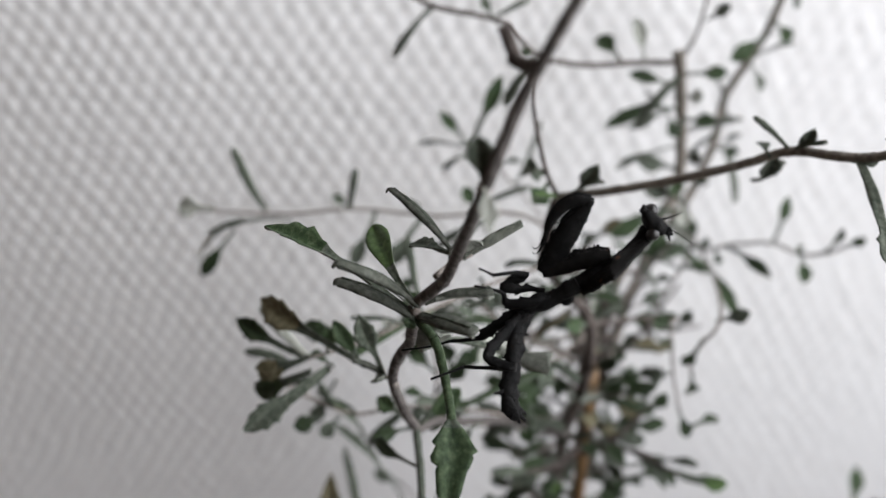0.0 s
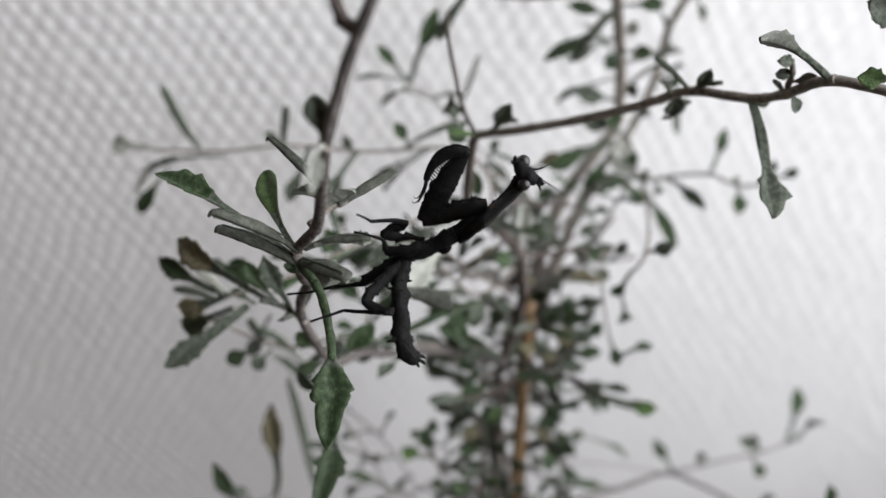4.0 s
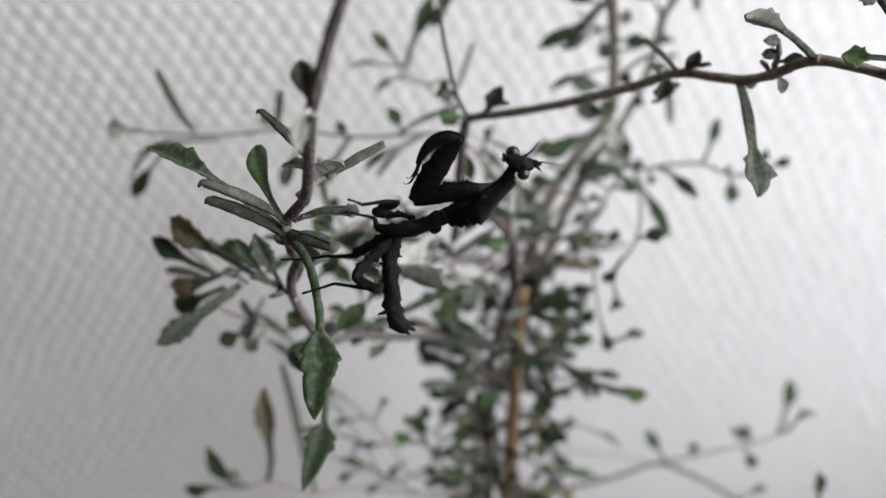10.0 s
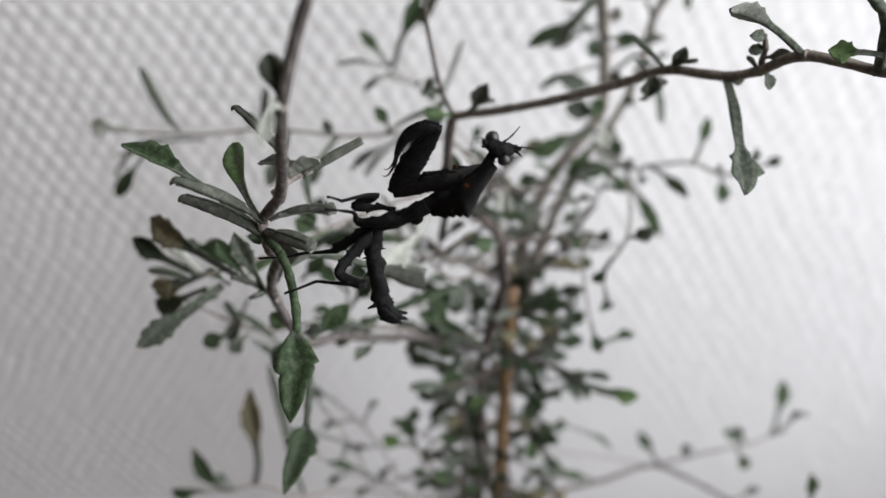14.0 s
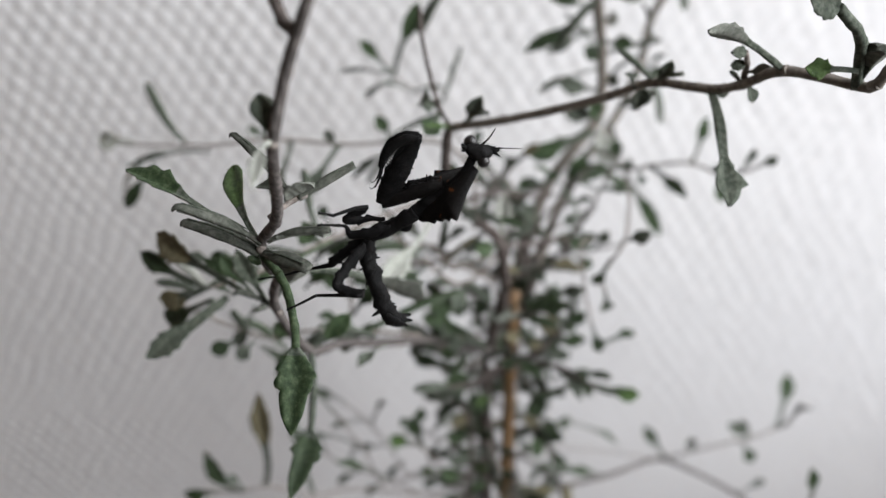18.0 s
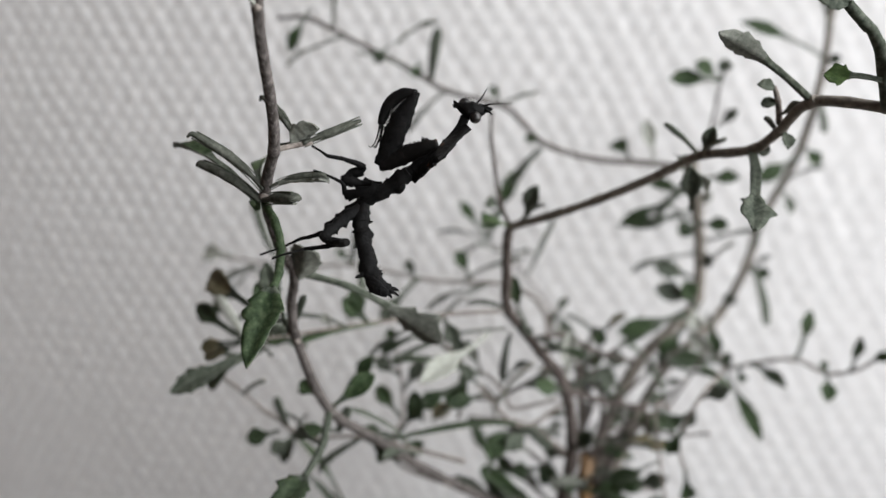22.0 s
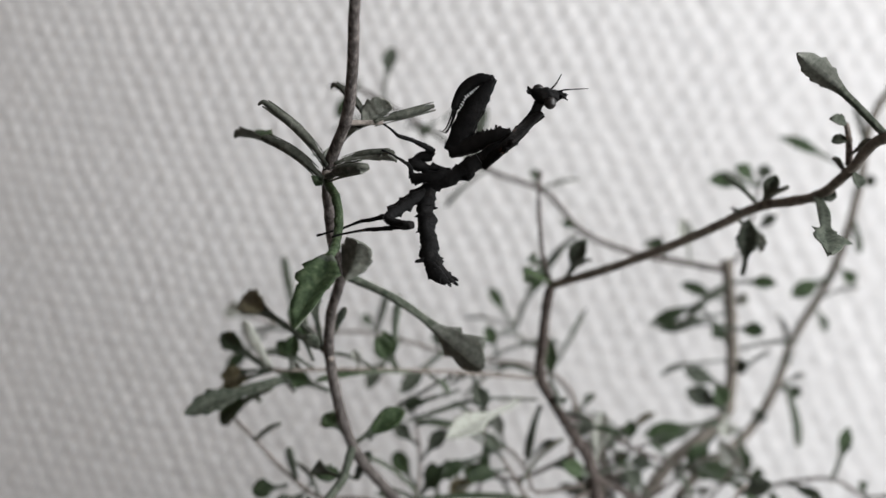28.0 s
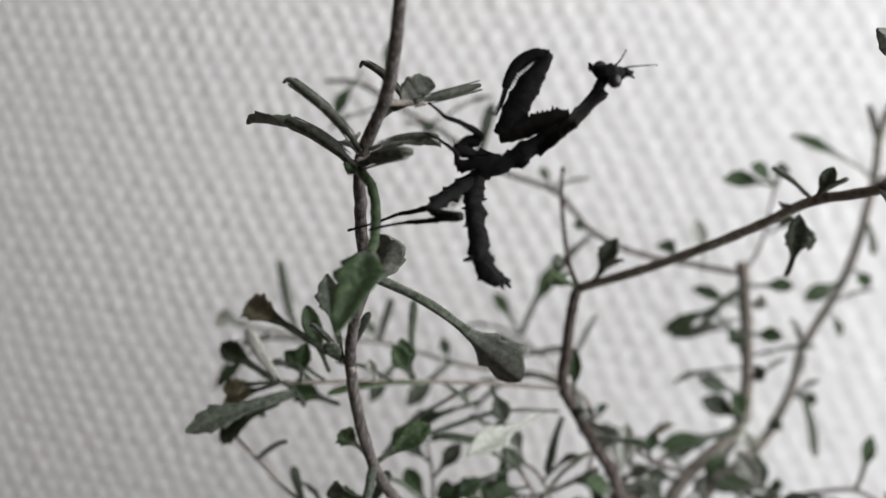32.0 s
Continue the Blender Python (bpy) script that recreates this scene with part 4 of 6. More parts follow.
# leaves of the far stems
leaf(s3, (73.4, 268.0, 662.0), (51.0, 264.0, 648.1), 4.4, "c", "g", "bud")
leaf(s3, (75.2, 267.0, 655.0), (58.4, 262.0, 648.4), 3.6, "c", "y", "spoon")
leaf(s3, (76.1, 262.0, 650.9), (70.3, 258.0, 648.1), 6, "c", "g", "oval")
leaf(s3, (78.4, 270.0, 639.7), (56.5, 266.0, 632.0), 4.2, "u", "y", "spoon")
leaf(s3, (77.8, 262.0, 624.3), (64.7, 258.0, 630.0), 7, "c", "y", "oval")
leaf(s3, (78.5, 262.0, 622.5), (73.2, 258.0, 632.9), 6, "c", "g", "oval")
leaf(s3, (76.2, 258.0, 621.3), (53.4, 254.0, 614.4), 6.5, "c", "g", "bud")
leaf(s3, (76.1, 266.0, 650.4), (86.0, 262.0, 651.2), 5, "c", "g", "oval")
leaf(s3, (78.9, 272.0, 632.7), (89.2, 268.0, 644.2), 3, "u", "y", "linear")
leaf(s3, (73.6, 266.0, 664.9), (61.8, 262.0, 650.2), 4, "u", "y", "linear")
leaf(s3, (74.2, 268.0, 664.8), (87.9, 264.0, 666.5), 5, "c", "g", "spoon")
leaf(s3, (77.9, 275.0, 641.6), (97.7, 271.0, 648.4), 3.4, "u", "y", "linear")
leaf(s3, (78.1, 262.0, 637.4), (81.7, 258.0, 641.3), 5, "c", "y", "oval")
leaf(s3, (75.1, 262.0, 660.0), (79.6, 258.0, 660.0), 5, "c", "p", "oval")
leaf(s3, (76.5, 255.0, 624.9), (77.8, 251.0, 618.8), 6, "c", "p", "oval")
leaf(s3, (75.4, 255.0, 619.2), (67.8, 251.0, 608.1), 7, "c", "g", "oval")
leaf(s4, (110.9, 298.0, 669.8), (97.5, 294.0, 660.9), 6, "c", "g", "oval")
leaf(s4, (111.3, 298.0, 673.8), (116.8, 294.0, 667.8), 5, "c", "g", "oval")
leaf(s4, (105.3, 296.0, 659.5), (109.5, 292.0, 650.5), 4, "u", "y", "oval")
leaf(s4, (115.6, 300.0, 701.5), (119.9, 296.0, 703.6), 4.5, "c", "y", "oval")
leaf(s4, (114.9, 296.0, 703.2), (86.3, 292.0, 714.9), 4.4, "c", "g", "spoon")
leaf(s4, (115.6, 298.0, 712.9), (109.4, 294.0, 727.3), 4, "u", "y", "linear")
leaf(s4, (107.3, 298.0, 661.5), (118.7, 294.0, 667.0), 4, "u", "g", "spoon")
leaf(s4, (97.2, 292.0, 629.0), (104.1, 288.0, 628.8), 5, "c", "g", "oval")
leaf(s4, (97.2, 292.0, 629.0), (104.2, 288.0, 635.7), 4, "u", "y", "oval")
leaf(s4, (97.8, 285.0, 632.5), (104.2, 281.0, 612.6), 4, "u", "y", "linear")
leaf(s4, (100.5, 296.0, 636.8), (93.3, 292.0, 654.7), 4, "u", "y", "spoon")
leaf(s4, (115.2, 300.0, 689.8), (117.7, 296.0, 678.4), 3, "u", "y", "linear")
leaf(s3, (77.1, 278.0, 649.8), (54.0, 275.0, 645.9), 4.4, "c", "g", "spoon")
leaf(s3, (75.6, 280.0, 656.9), (59.7, 277.0, 661.8), 4.4, "c", "g", "oval")
leaf(s3, (74.9, 262.0, 621.6), (60.6, 259.0, 614.4), 5, "c", "g", "spoon")
leaf(s3, (73.6, 260.0, 621.6), (55.7, 257.0, 611.1), 5, "c", "y", "spoon")
leaf(s3, (78.4, 272.0, 629.6), (63.9, 269.0, 634.2), 6, "c", "y", "oval")
leaf(s3, (78.0, 278.0, 641.7), (65.5, 275.0, 656.8), 4, "u", "y", "linear")
leaf(s4, (89.2, 285.0, 616.7), (92.0, 282.0, 622.7), 5, "c", "y", "oval")
leaf(s4, (97.2, 295.0, 632.4), (100.3, 292.0, 642.3), 4, "u", "g", "oval")
leaf(s4, (83.3, 275.0, 617.2), (86.6, 272.0, 602.6), 6, "c", "g", "oval")
leaf(s4, (76.5, 262.0, 606.0), (91.3, 259.0, 596.2), 4, "u", "g", "linear")
leaf(s3, (55.5, 245.0, 597.9), (39.6, 242.0, 604.3), 4, "u", "y", "spoon")
leaf(s3, (60.3, 250.0, 606.2), (50.2, 247.0, 608.0), 5, "c", "y", "oval")
# wands rising behind the stake
w1 = twig(plant, "twig", 0.8, 0.5, (46.0, 226.0, 560.0), (54.1, 238.0, 581.4), (64.9, 246.0, 598.7), (69.8, 252.0, 606.2), (71.8, 256.0, 615.0))
p = twig(plant, "twig", 0.7, 0.45, (46.0, 226.0, 570.0), (55.5, 236.0, 586.4), (68.8, 240.0, 594.3), (77.2, 246.0, 605.3), (81.7, 250.0, 613.0))
w3 = twig(plant, "twig", 0.6, 0.4, (44.0, 222.0, 580.0), (44.1, 228.0, 591.0), (42.9, 232.0, 601.9), (41.0, 236.0, 609.2), (35.8, 240.0, 614.3))
w4 = twig(plant, "twig", 0.6, 0.4, (48.0, 226.0, 570.0), (58.2, 232.0, 583.4), (65.3, 232.0, 590.6), (73.8, 232.0, 590.6), (83.5, 234.0, 591.5))
leaf(w1, (64.9, 246.0, 598.7), (74.0, 243.0, 603.8), 4, "u", "g", "spoon")
leaf(w1, (67.3, 250.0, 602.8), (54.6, 247.0, 614.6), 4, "u", "g", "spoon")
leaf(w1, (70.2, 252.0, 606.2), (75.7, 249.0, 613.5), 4, "u", "y", "oval")
leaf(w1, (59.3, 240.0, 591.9), (46.9, 237.0, 603.1), 4, "u", "g", "linear")
leaf(p, (68.4, 238.0, 595.7), (62.8, 235.0, 590.7), 6.5, "c", "g", "oval")
leaf(p, (68.9, 236.0, 597.5), (73.8, 233.0, 592.2), 6, "c", "g", "oval")
leaf(p, (71.9, 240.0, 601.2), (64.2, 237.0, 598.6), 4.5, "c", "y", "oval")
leaf(p, (77.2, 246.0, 605.3), (68.6, 243.0, 610.5), 4, "u", "y", "spoon")
leaf(p, (78.0, 246.0, 606.5), (85.0, 243.0, 607.2), 3.6, "u", "g", "linear")
leaf(w3, (42.9, 232.0, 601.9), (30.6, 229.0, 609.3), 4, "u", "y", "linear")
leaf(w3, (41.4, 236.0, 608.1), (49.7, 233.0, 613.3), 4.4, "c", "g", "spoon")
leaf(w3, (41.1, 238.0, 608.0), (33.2, 235.0, 621.5), 3.8, "u", "y", "spoon")
leaf(w3, (43.9, 228.0, 595.6), (35.4, 225.0, 595.5), 4, "u", "g", "spoon")
leaf(w4, (64.9, 230.0, 592.0), (73.5, 227.0, 587.2), 4.4, "c", "g", "spoon")
leaf(w4, (73.8, 232.0, 590.6), (65.1, 229.0, 598.4), 5, "c", "g", "oval")
leaf(w4, (73.8, 232.0, 590.6), (77.8, 229.0, 600.7), 4.4, "c", "y", "spoon")
leaf(w4, (60.1, 228.0, 589.9), (54.6, 225.0, 583.9), 4.4, "c", "g", "spoon")
# bud twig on the right
bt = twig(plant, "twig", 0.72, 0.5, (86.4, 279.0, 611.0), (89.8, 269.8, 600.4), (100.0, 262.5, 605.8), (109.5, 255.5, 610.3), (118.5, 252.9, 607.7), (125.0, 248.0, 611.0), (129.0, 244.0, 616.0), pale=True)
leaf(bt, (109.5, 255.5, 610.3), (113.0, 259.5, 626.0), 4.2, "c", "g", "bud")
leaf(bt, (97.0, 264.0, 604.0), (104.3, 237.7, 607.2), 4.6, "c", "g", "bud")
leaf(bt, (124.0, 248.5, 610.5), (123.0, 238.3, 625.7), 3.8, "c", "g", "bud")
leaf(bt, (128.0, 245.0, 615.0), (132.4, 241.0, 620.6), 3.4, "c", "g", "oval")
leaf(bt, (118.5, 252.9, 607.7), (117.5, 243.5, 602.0), 5.2, "c", "g", "oval")
leaf(bt, (118.5, 252.9, 607.7), (116.0, 250.0, 612.5), 3.6, "c", "g", "oval")
leaf(bt, (89.8, 269.8, 600.4), (101.5, 251.3, 582.7), 5.0, "c", "w", "oval")
leaf(bt, (89.8, 269.8, 600.4), (89.5, 262.0, 608.5), 4.0, "c", "g", "bud")
leaf(bt, (92.0, 268.0, 602.0), (66.3, 255.0, 606.7), 6.8, "c", "g", "oval")
leaf(bt, (89.8, 269.8, 600.4), (76.3, 258.0, 616.7), 6.0, "k", "p", "oval")
leaf(bt, (94.0, 266.0, 603.0), (95.3, 262.0, 597.9), 3.8, "u", "g", "spoon")
bd = twig(plant, "twig", 0.6, 0.4, (89.8, 269.8, 600.4), (84.0, 232.0, 611.0), (76.0, 198.0, 618.0), (72.2, 204.0, 602.3), (75.8, 212.0, 587.2), pale=True)
leaf(bd, (75.8, 200.0, 616.6), (82.9, 196.0, 622.3), 4.4, "c", "y", "oval")
leaf(bd, (74.1, 202.0, 609.1), (69.7, 203.0, 598.8), 4.4, "c", "g", "bud")
leaf(bd, (75.0, 210.0, 591.1), (77.2, 215.0, 579.0), 4.8, "c", "g", "oval")
bd2 = twig(plant, "twig", 0.45, 0.34, (70.0, 216.0, 606.0), (65.5, 207.0, 610.6), (67.7, 205.0, 595.0), (71.0, 203.0, 580.7), pale=True)
leaf(bd2, (70.4, 203.0, 583.0), (73.1, 198.0, 575.7), 4.0, "c", "g", "oval")
leaf(bd2, (67.7, 205.0, 595.0), (58.8, 200.0, 590.1), 3.2, "u", "y", "spoon")
leaf(bd2, (73.7, 205.0, 571.8), (87.9, 215.0, 568.4), 4.0, "u", "g", "bud")
be = twig(plant, "twig", 0.5, 0.36, (48.0, 216.0, 560.0), (61.8, 205.0, 561.7), (72.5, 200.0, 559.0))
leaf(be, (70.6, 200.0, 560.2), (84.5, 196.0, 557.0), 4.4, "u", "g", "bud")
leaf(be, (63.6, 204.0, 561.4), (76.4, 195.0, 566.4), 3.6, "u", "y", "spoon")
leaf(be, (62.0, 206.0, 560.8), (68.3, 195.0, 557.6), 3.4, "u", "y", "spoon")
# low branch on the right with the buds
lr = twig(plant, "branch", 1.0, 0.8, (52.0, 232.0, 460.0), (75.5, 245.0, 452.7), (97.6, 255.0, 448.3), (121.5, 268.0, 443.1), (136.1, 262.0, 442.4), (157.4, 256.0, 432.6), (186.0, 248.0, 411.9))
lr2 = twig(lr, "twig", 0.6, 0.5, (122.8, 268.0, 443.2), (145.0, 265.0, 455.3), (163.5, 268.0, 457.7), (176.0, 272.0, 459.8), (180.7, 270.0, 465.0), pale=True)
leaf(lr2, (175.2, 272.0, 459.8), (181.9, 288.7, 478.0), 6.6, "c", "g", "bud")
leaf(lr2, (176.8, 271.0, 460.9), (173.0, 246.0, 500.0), 6.0, "u", "y", "spoon")
leaf(lr2, (163.3, 268.0, 458.9), (148.4, 262.0, 473.5), 5, "c", "y", "oval")
leaf(lr2, (160.9, 268.0, 457.7), (155.1, 266.0, 471.1), 5, "c", "y", "oval")
leaf(lr2, (158.1, 267.0, 457.7), (163.8, 262.0, 448.1), 6, "c", "g", "oval")
leaf(lr2, (136.5, 265.0, 452.2), (134.1, 266.0, 459.8), 5, "c", "y", "oval")
leaf(lr, (125.4, 268.0, 443.2), (114.3, 272.0, 461.8), 5.4, "c", "g", "bud")
leaf(lr, (94.9, 254.0, 447.9), (76.0, 245.0, 461.4), 5.4, "u", "g", "oval")
leaf(lr, (157.4, 256.0, 433.0), (172.5, 262.0, 434.6), 4, "u", "y", "spoon")
lr3 = twig(lr, "twig", 0.4, 0.34, (186.0, 248.0, 411.9), (168.5, 215.0, 468.8), (150.4, 190.0, 514.7), pale=True)
leaf(lr3, (150.4, 190.0, 513.2), (145.0, 186.0, 534.0), 4.6, "c", "g", "bud")
lrb = twig(plant, "twig", 0.4, 0.3, (55.0, 234.0, 490.0), (74.5, 250.0, 472.0), (97.8, 262.0, 455.4), (122.8, 268.0, 443.2), pale=True)
leaf(lrb, (73.4, 240.0, 498.7), (96.3, 246.0, 478.5), 4.6, "u", "g", "spoon")
# shoots low on the left
ll = twig(plant, "twig", 0.55, 0.4, (38.0, 224.0, 470.0), (-9.3, 210.0, 495.0), (-23.6, 196.0, 509.3), (-36.0, 186.0, 527.1), (-45.1, 184.0, 526.6), (-57.7, 183.0, 528.9), pale=True)
leaf(ll, (-36.9, 186.0, 527.6), (-32.0, 182.0, 575.0), 6.2, "c", "b", "bud", bend=0.02)
leaf(ll, (-43.5, 185.0, 526.5), (-54.0, 185.0, 546.0), 5.6, "c", "g", "bud", bend=0.28)
leaf(ll, (-43.5, 185.0, 526.0), (-48.8, 184.0, 534.3), 3.4, "u", "y", "oval")
leaf(ll, (-50.7, 184.0, 527.2), (-64.2, 184.0, 525.6), 5.0, "c", "w", "oval")
leaf(ll, (-23.4, 196.0, 510.8), (-31.2, 205.0, 563.9), 3.2, "u", "y", "linear")
lm = twig(plant, "twig", 0.45, 0.35, (40.0, 220.0, 520.0), (3.3, 214.0, 493.5), (-5.8, 208.0, 519.5), (-13.2, 200.0, 548.1), pale=True)
leaf(lm, (-7.7, 208.0, 522.5), (-29.4, 200.0, 537.0), 3.6, "u", "y", "spoon")
leaf(lm, (-13.3, 200.0, 546.7), (-33.1, 196.0, 581.8), 4.2, "u", "y", "spoon")
leaf(lm, (1.4, 213.0, 498.0), (-15.9, 205.0, 516.9), 3.6, "u", "g", "spoon")
leaf(lm, (-19.7, 200.0, 561.1), (-35.1, 190.0, 598.1), 3.6, "u", "g", "bud")
# blurred shoots low behind the hanging leaves
lz = twig(plant, "twig", 0.5, 0.34, (40.0, 222.0, 500.0), (11.7, 222.0, 487.1), (0.8, 226.0, 502.3), (-7.6, 228.0, 514.3), (-17.6, 228.0, 526.4), pale=True)
ly = twig(plant, "twig", 0.5, 0.34, (40.0, 222.0, 530.0), (22.8, 218.0, 514.5), (13.5, 214.0, 524.9), (8.4, 212.0, 522.6))
lx = twig(plant, "twig", 0.45, 0.34, (38.0, 222.0, 490.0), (16.1, 224.0, 474.2), (0.1, 226.0, 482.2), (-15.1, 224.0, 491.3), (-25.1, 222.0, 503.5), pale=True)
leaf(lz, (0.8, 226.0, 502.3), (-10.0, 223.0, 502.4), 4, "u", "y", "spoon")
leaf(lz, (-5.5, 228.0, 511.2), (1.7, 225.0, 526.6), 4, "u", "g", "spoon")
leaf(lz, (-7.6, 228.0, 514.3), (-20.4, 225.0, 512.8), 4, "u", "y", "spoon")
leaf(lz, (-15.5, 228.0, 524.9), (-25.1, 225.0, 533.8), 4.5, "c", "y", "oval")
leaf(lz, (7.3, 224.0, 494.8), (0.6, 221.0, 488.3), 4, "u", "g", "oval")
leaf(ly, (13.5, 214.0, 524.9), (15.8, 211.0, 538.2), 4.6, "c", "g", "oval")
leaf(ly, (8.6, 210.0, 524.8), (7.0, 207.0, 523.7), 4.8, "c", "g", "oval")
leaf(ly, (13.6, 213.0, 526.0), (7.8, 210.0, 533.5), 4.4, "c", "g", "spoon")
leaf(ly, (18.6, 216.0, 519.7), (24.8, 213.0, 533.3), 4.4, "c", "g", "spoon")
leaf(ly, (22.8, 216.0, 516.7), (17.6, 213.0, 507.7), 4, "u", "g", "oval")
leaf(lx, (0.1, 226.0, 482.2), (-9.1, 223.0, 475.3), 4, "u", "g", "spoon")
leaf(lx, (-10.7, 224.0, 489.7), (-19.7, 221.0, 484.7), 4, "u", "g", "oval")
leaf(lx, (-15.1, 224.0, 491.3), (-9.5, 221.0, 507.8), 4, "u", "y", "spoon")
leaf(lx, (-24.0, 222.0, 502.8), (-33.1, 219.0, 506.8), 4, "u", "y", "oval")
leaf(lx, (-23.0, 222.0, 501.9), (-25.8, 219.0, 516.2), 4, "u", "g", "oval")
# ---- the dense middle of the shrub round the stake ----
# whorl of stout twigs below the stake's top
HUB = (45.3, 218.0, 553.0)
wh = twig(plant, "twig", 1.0, 0.6, HUB, (33.7, 200.0, 561.3), (24.4, 195.0, 563.7))
leaf(wh, (36.0, 206.0, 560.0), (24.0, 199.0, 561.5), 7.0, "c", "g", "oval")
leaf(wh, (33.7, 200.0, 561.3), (21.0, 196.0, 556.0), 5.0, "u", "y", "spoon")
leaf(wh, (26.0, 196.0, 563.3), (14.5, 192.0, 566.0), 4.0, "u", "y", "linear")
wi = twig(plant, "twig", 1.0, 0.55, HUB, (54.7, 212.0, 562.5), (60.4, 214.0, 567.3), (66.5, 216.0, 573.0))
leaf(wi, (60.4, 214.0, 567.3), (70.0, 213.0, 568.5), 4.6, "c", "g", "oval")
leaf(wi, (64.0, 215.0, 570.5), (70.0, 215.0, 578.5), 5.0, "c", "g", "oval")
leaf(wi, (57.0, 213.0, 564.5), (64.0, 214.0, 560.0), 4.4, "c", "y", "spoon")
wj = twig(plant, "twig", 0.95, 0.5, HUB, (61.7, 206.0, 562.0), (68.0, 202.0, 560.5), (73.0, 198.0, 560.0))
leaf(wj, (73.0, 198.0, 560.0), (86.8, 195.0, 560.0), 4.6, "c", "v", "bud")
leaf(wj, (66.0, 203.0, 561.0), (77.5, 197.0, 566.0), 3.6, "u", "y", "spoon")
leaf(wj, (64.0, 205.0, 561.5), (72.5, 200.0, 554.0), 4.2, "u", "g", "spoon")
leaf(wj, (60.0, 207.0, 561.5), (69.0, 203.0, 557.5), 4.0, "u", "y", "linear")
wk = twig(plant, "twig", 0.9, 0.5, (39.0, 206.0, 569.0), (29.8, 205.0, 576.4), (20.0, 203.0, 578.5))
leaf(wk, (37.4, 206.0, 572.5), (17.6, 204.0, 586.8), 6.2, "c", "g", "smooth")
leaf(wk, (38.5, 206.0, 570.0), (23.8, 203.0, 582.0), 6.4, "c", "g", "spoon")
leaf(wk, (29.8, 205.0, 576.4), (24.0, 204.0, 568.5), 5.4, "c", "g", "oval")
leaf(wk, (24.0, 204.0, 577.5), (13.0, 202.0, 571.5), 4.4, "u", "y", "spoon")
leaf(wk, (21.0, 203.0, 578.3), (10.0, 203.0, 583.5), 4.0, "u", "y", "linear")
wl = twig(plant, "twig", 0.85, 0.5, (45.5, 221.0, 566.0), (38.0, 216.0, 581.0), (30.5, 212.0, 589.5))
leaf(wl, (40.5, 217.0, 576.5), (33.5, 213.0, 583.5), 6.0, "c", "g", "oval")
leaf(wl, (35.0, 214.0, 584.5), (26.0, 209.0, 583.5), 5.0, "c", "g", "spoon")
leaf(wl, (31.0, 212.0, 589.0), (20.5, 210.0, 595.0), 4.4, "u", "y", "spoon")
leaf(wl, (36.0, 215.0, 583.5), (37.5, 211.0, 593.5), 4.2, "c", "y", "spoon")
wm = twig(plant, "twig", 0.85, 0.5, (48.0, 224.0, 560.0), (54.0, 228.0, 570.5), (61.7, 226.0, 569.0))
leaf(wm, (51.5, 226.0, 566.0), (56.5, 224.0, 578.5), 6.4, "c", "g", "oval")
leaf(wm, (55.0, 228.0, 570.5), (62.5, 225.0, 577.0), 5.0, "c", "g", "spoon")
leaf(wm, (61.0, 226.0, 569.2), (69.0, 223.0, 563.0), 4.6, "c", "g", "oval")
# upright shoots below the whorl
va = twig(plant, "twig", 0.9, 0.7, (36.0, 214.0, 470.0), (31.8, 206.0, 496.9), (33.3, 210.0, 526.3), (28.6, 212.0, 546.9), (35.0, 210.0, 558.0))
vb = twig(plant, "twig", 0.9, 0.7, (39.0, 218.0, 460.0), (39.9, 212.0, 488.7), (42.0, 215.0, 510.6), (38.8, 216.0, 540.2), HUB)
vc = twig(plant, "twig", 0.8, 0.6, (74.0, 232.0, 455.0), (68.1, 232.0, 482.2), (60.3, 230.0, 507.7), (55.1, 226.0, 533.1), HUB)
leaf(va, (33.0, 209.0, 522.0), (24.5, 204.0, 533.0), 5.4, "c", "g", "oval")
leaf(va, (33.3, 210.0, 526.3), (40.5, 204.0, 533.0), 5.6, "c", "g", "spoon")
leaf(va, (32.4, 208.0, 510.0), (38.5, 201.0, 519.0), 5.6, "c", "v", "oval")
leaf(va, (32.0, 207.0, 504.0), (22.0, 203.0, 514.5), 5.8, "c", "g", "oval")
leaf(va, (31.8, 206.0, 496.9), (23.0, 202.0, 499.0), 5.0, "c", "g", "spoon")
leaf(va, (30.5, 211.0, 540.0), (21.0, 208.0, 548.0), 5.0, "u", "y", "spoon")
leaf(vb, (39.4, 216.0, 536.0), (35.5, 206.0, 548.5), 5.6, "c", "v", "oval")
leaf(vb, (41.5, 215.0, 514.0), (47.5, 206.0, 521.0), 5.2, "c", "g", "spoon")
leaf(vb, (41.0, 214.0, 500.0), (48.0, 207.0, 508.0), 5.4, "c", "g", "oval")
leaf(vb, (40.5, 213.0, 494.0), (34.0, 206.0, 503.0), 5.2, "c", "g", "oval")
leaf(vc, (55.5, 226.0, 531.0), (57.5, 212.0, 531.5), 6.6, "c", "g", "oval")
leaf(vc, (57.0, 227.0, 524.0), (64.5, 216.0, 517.0), 5.4, "c", "g", "spoon")
leaf(vc, (54.0, 225.0, 538.0), (60.5, 216.0, 543.0), 5.4, "c", "g", "oval")
leaf(vc, (59.5, 229.0, 511.0), (57.5, 214.0, 507.5), 5.6, "c", "g", "oval")
leaf(vc, (63.0, 231.0, 499.0), (70.0, 219.0, 494.0), 5.4, "c", "g", "spoon")
leaf(vc, (66.0, 231.0, 489.0), (60.0, 219.0, 495.0), 5.4, "c", "g", "oval")
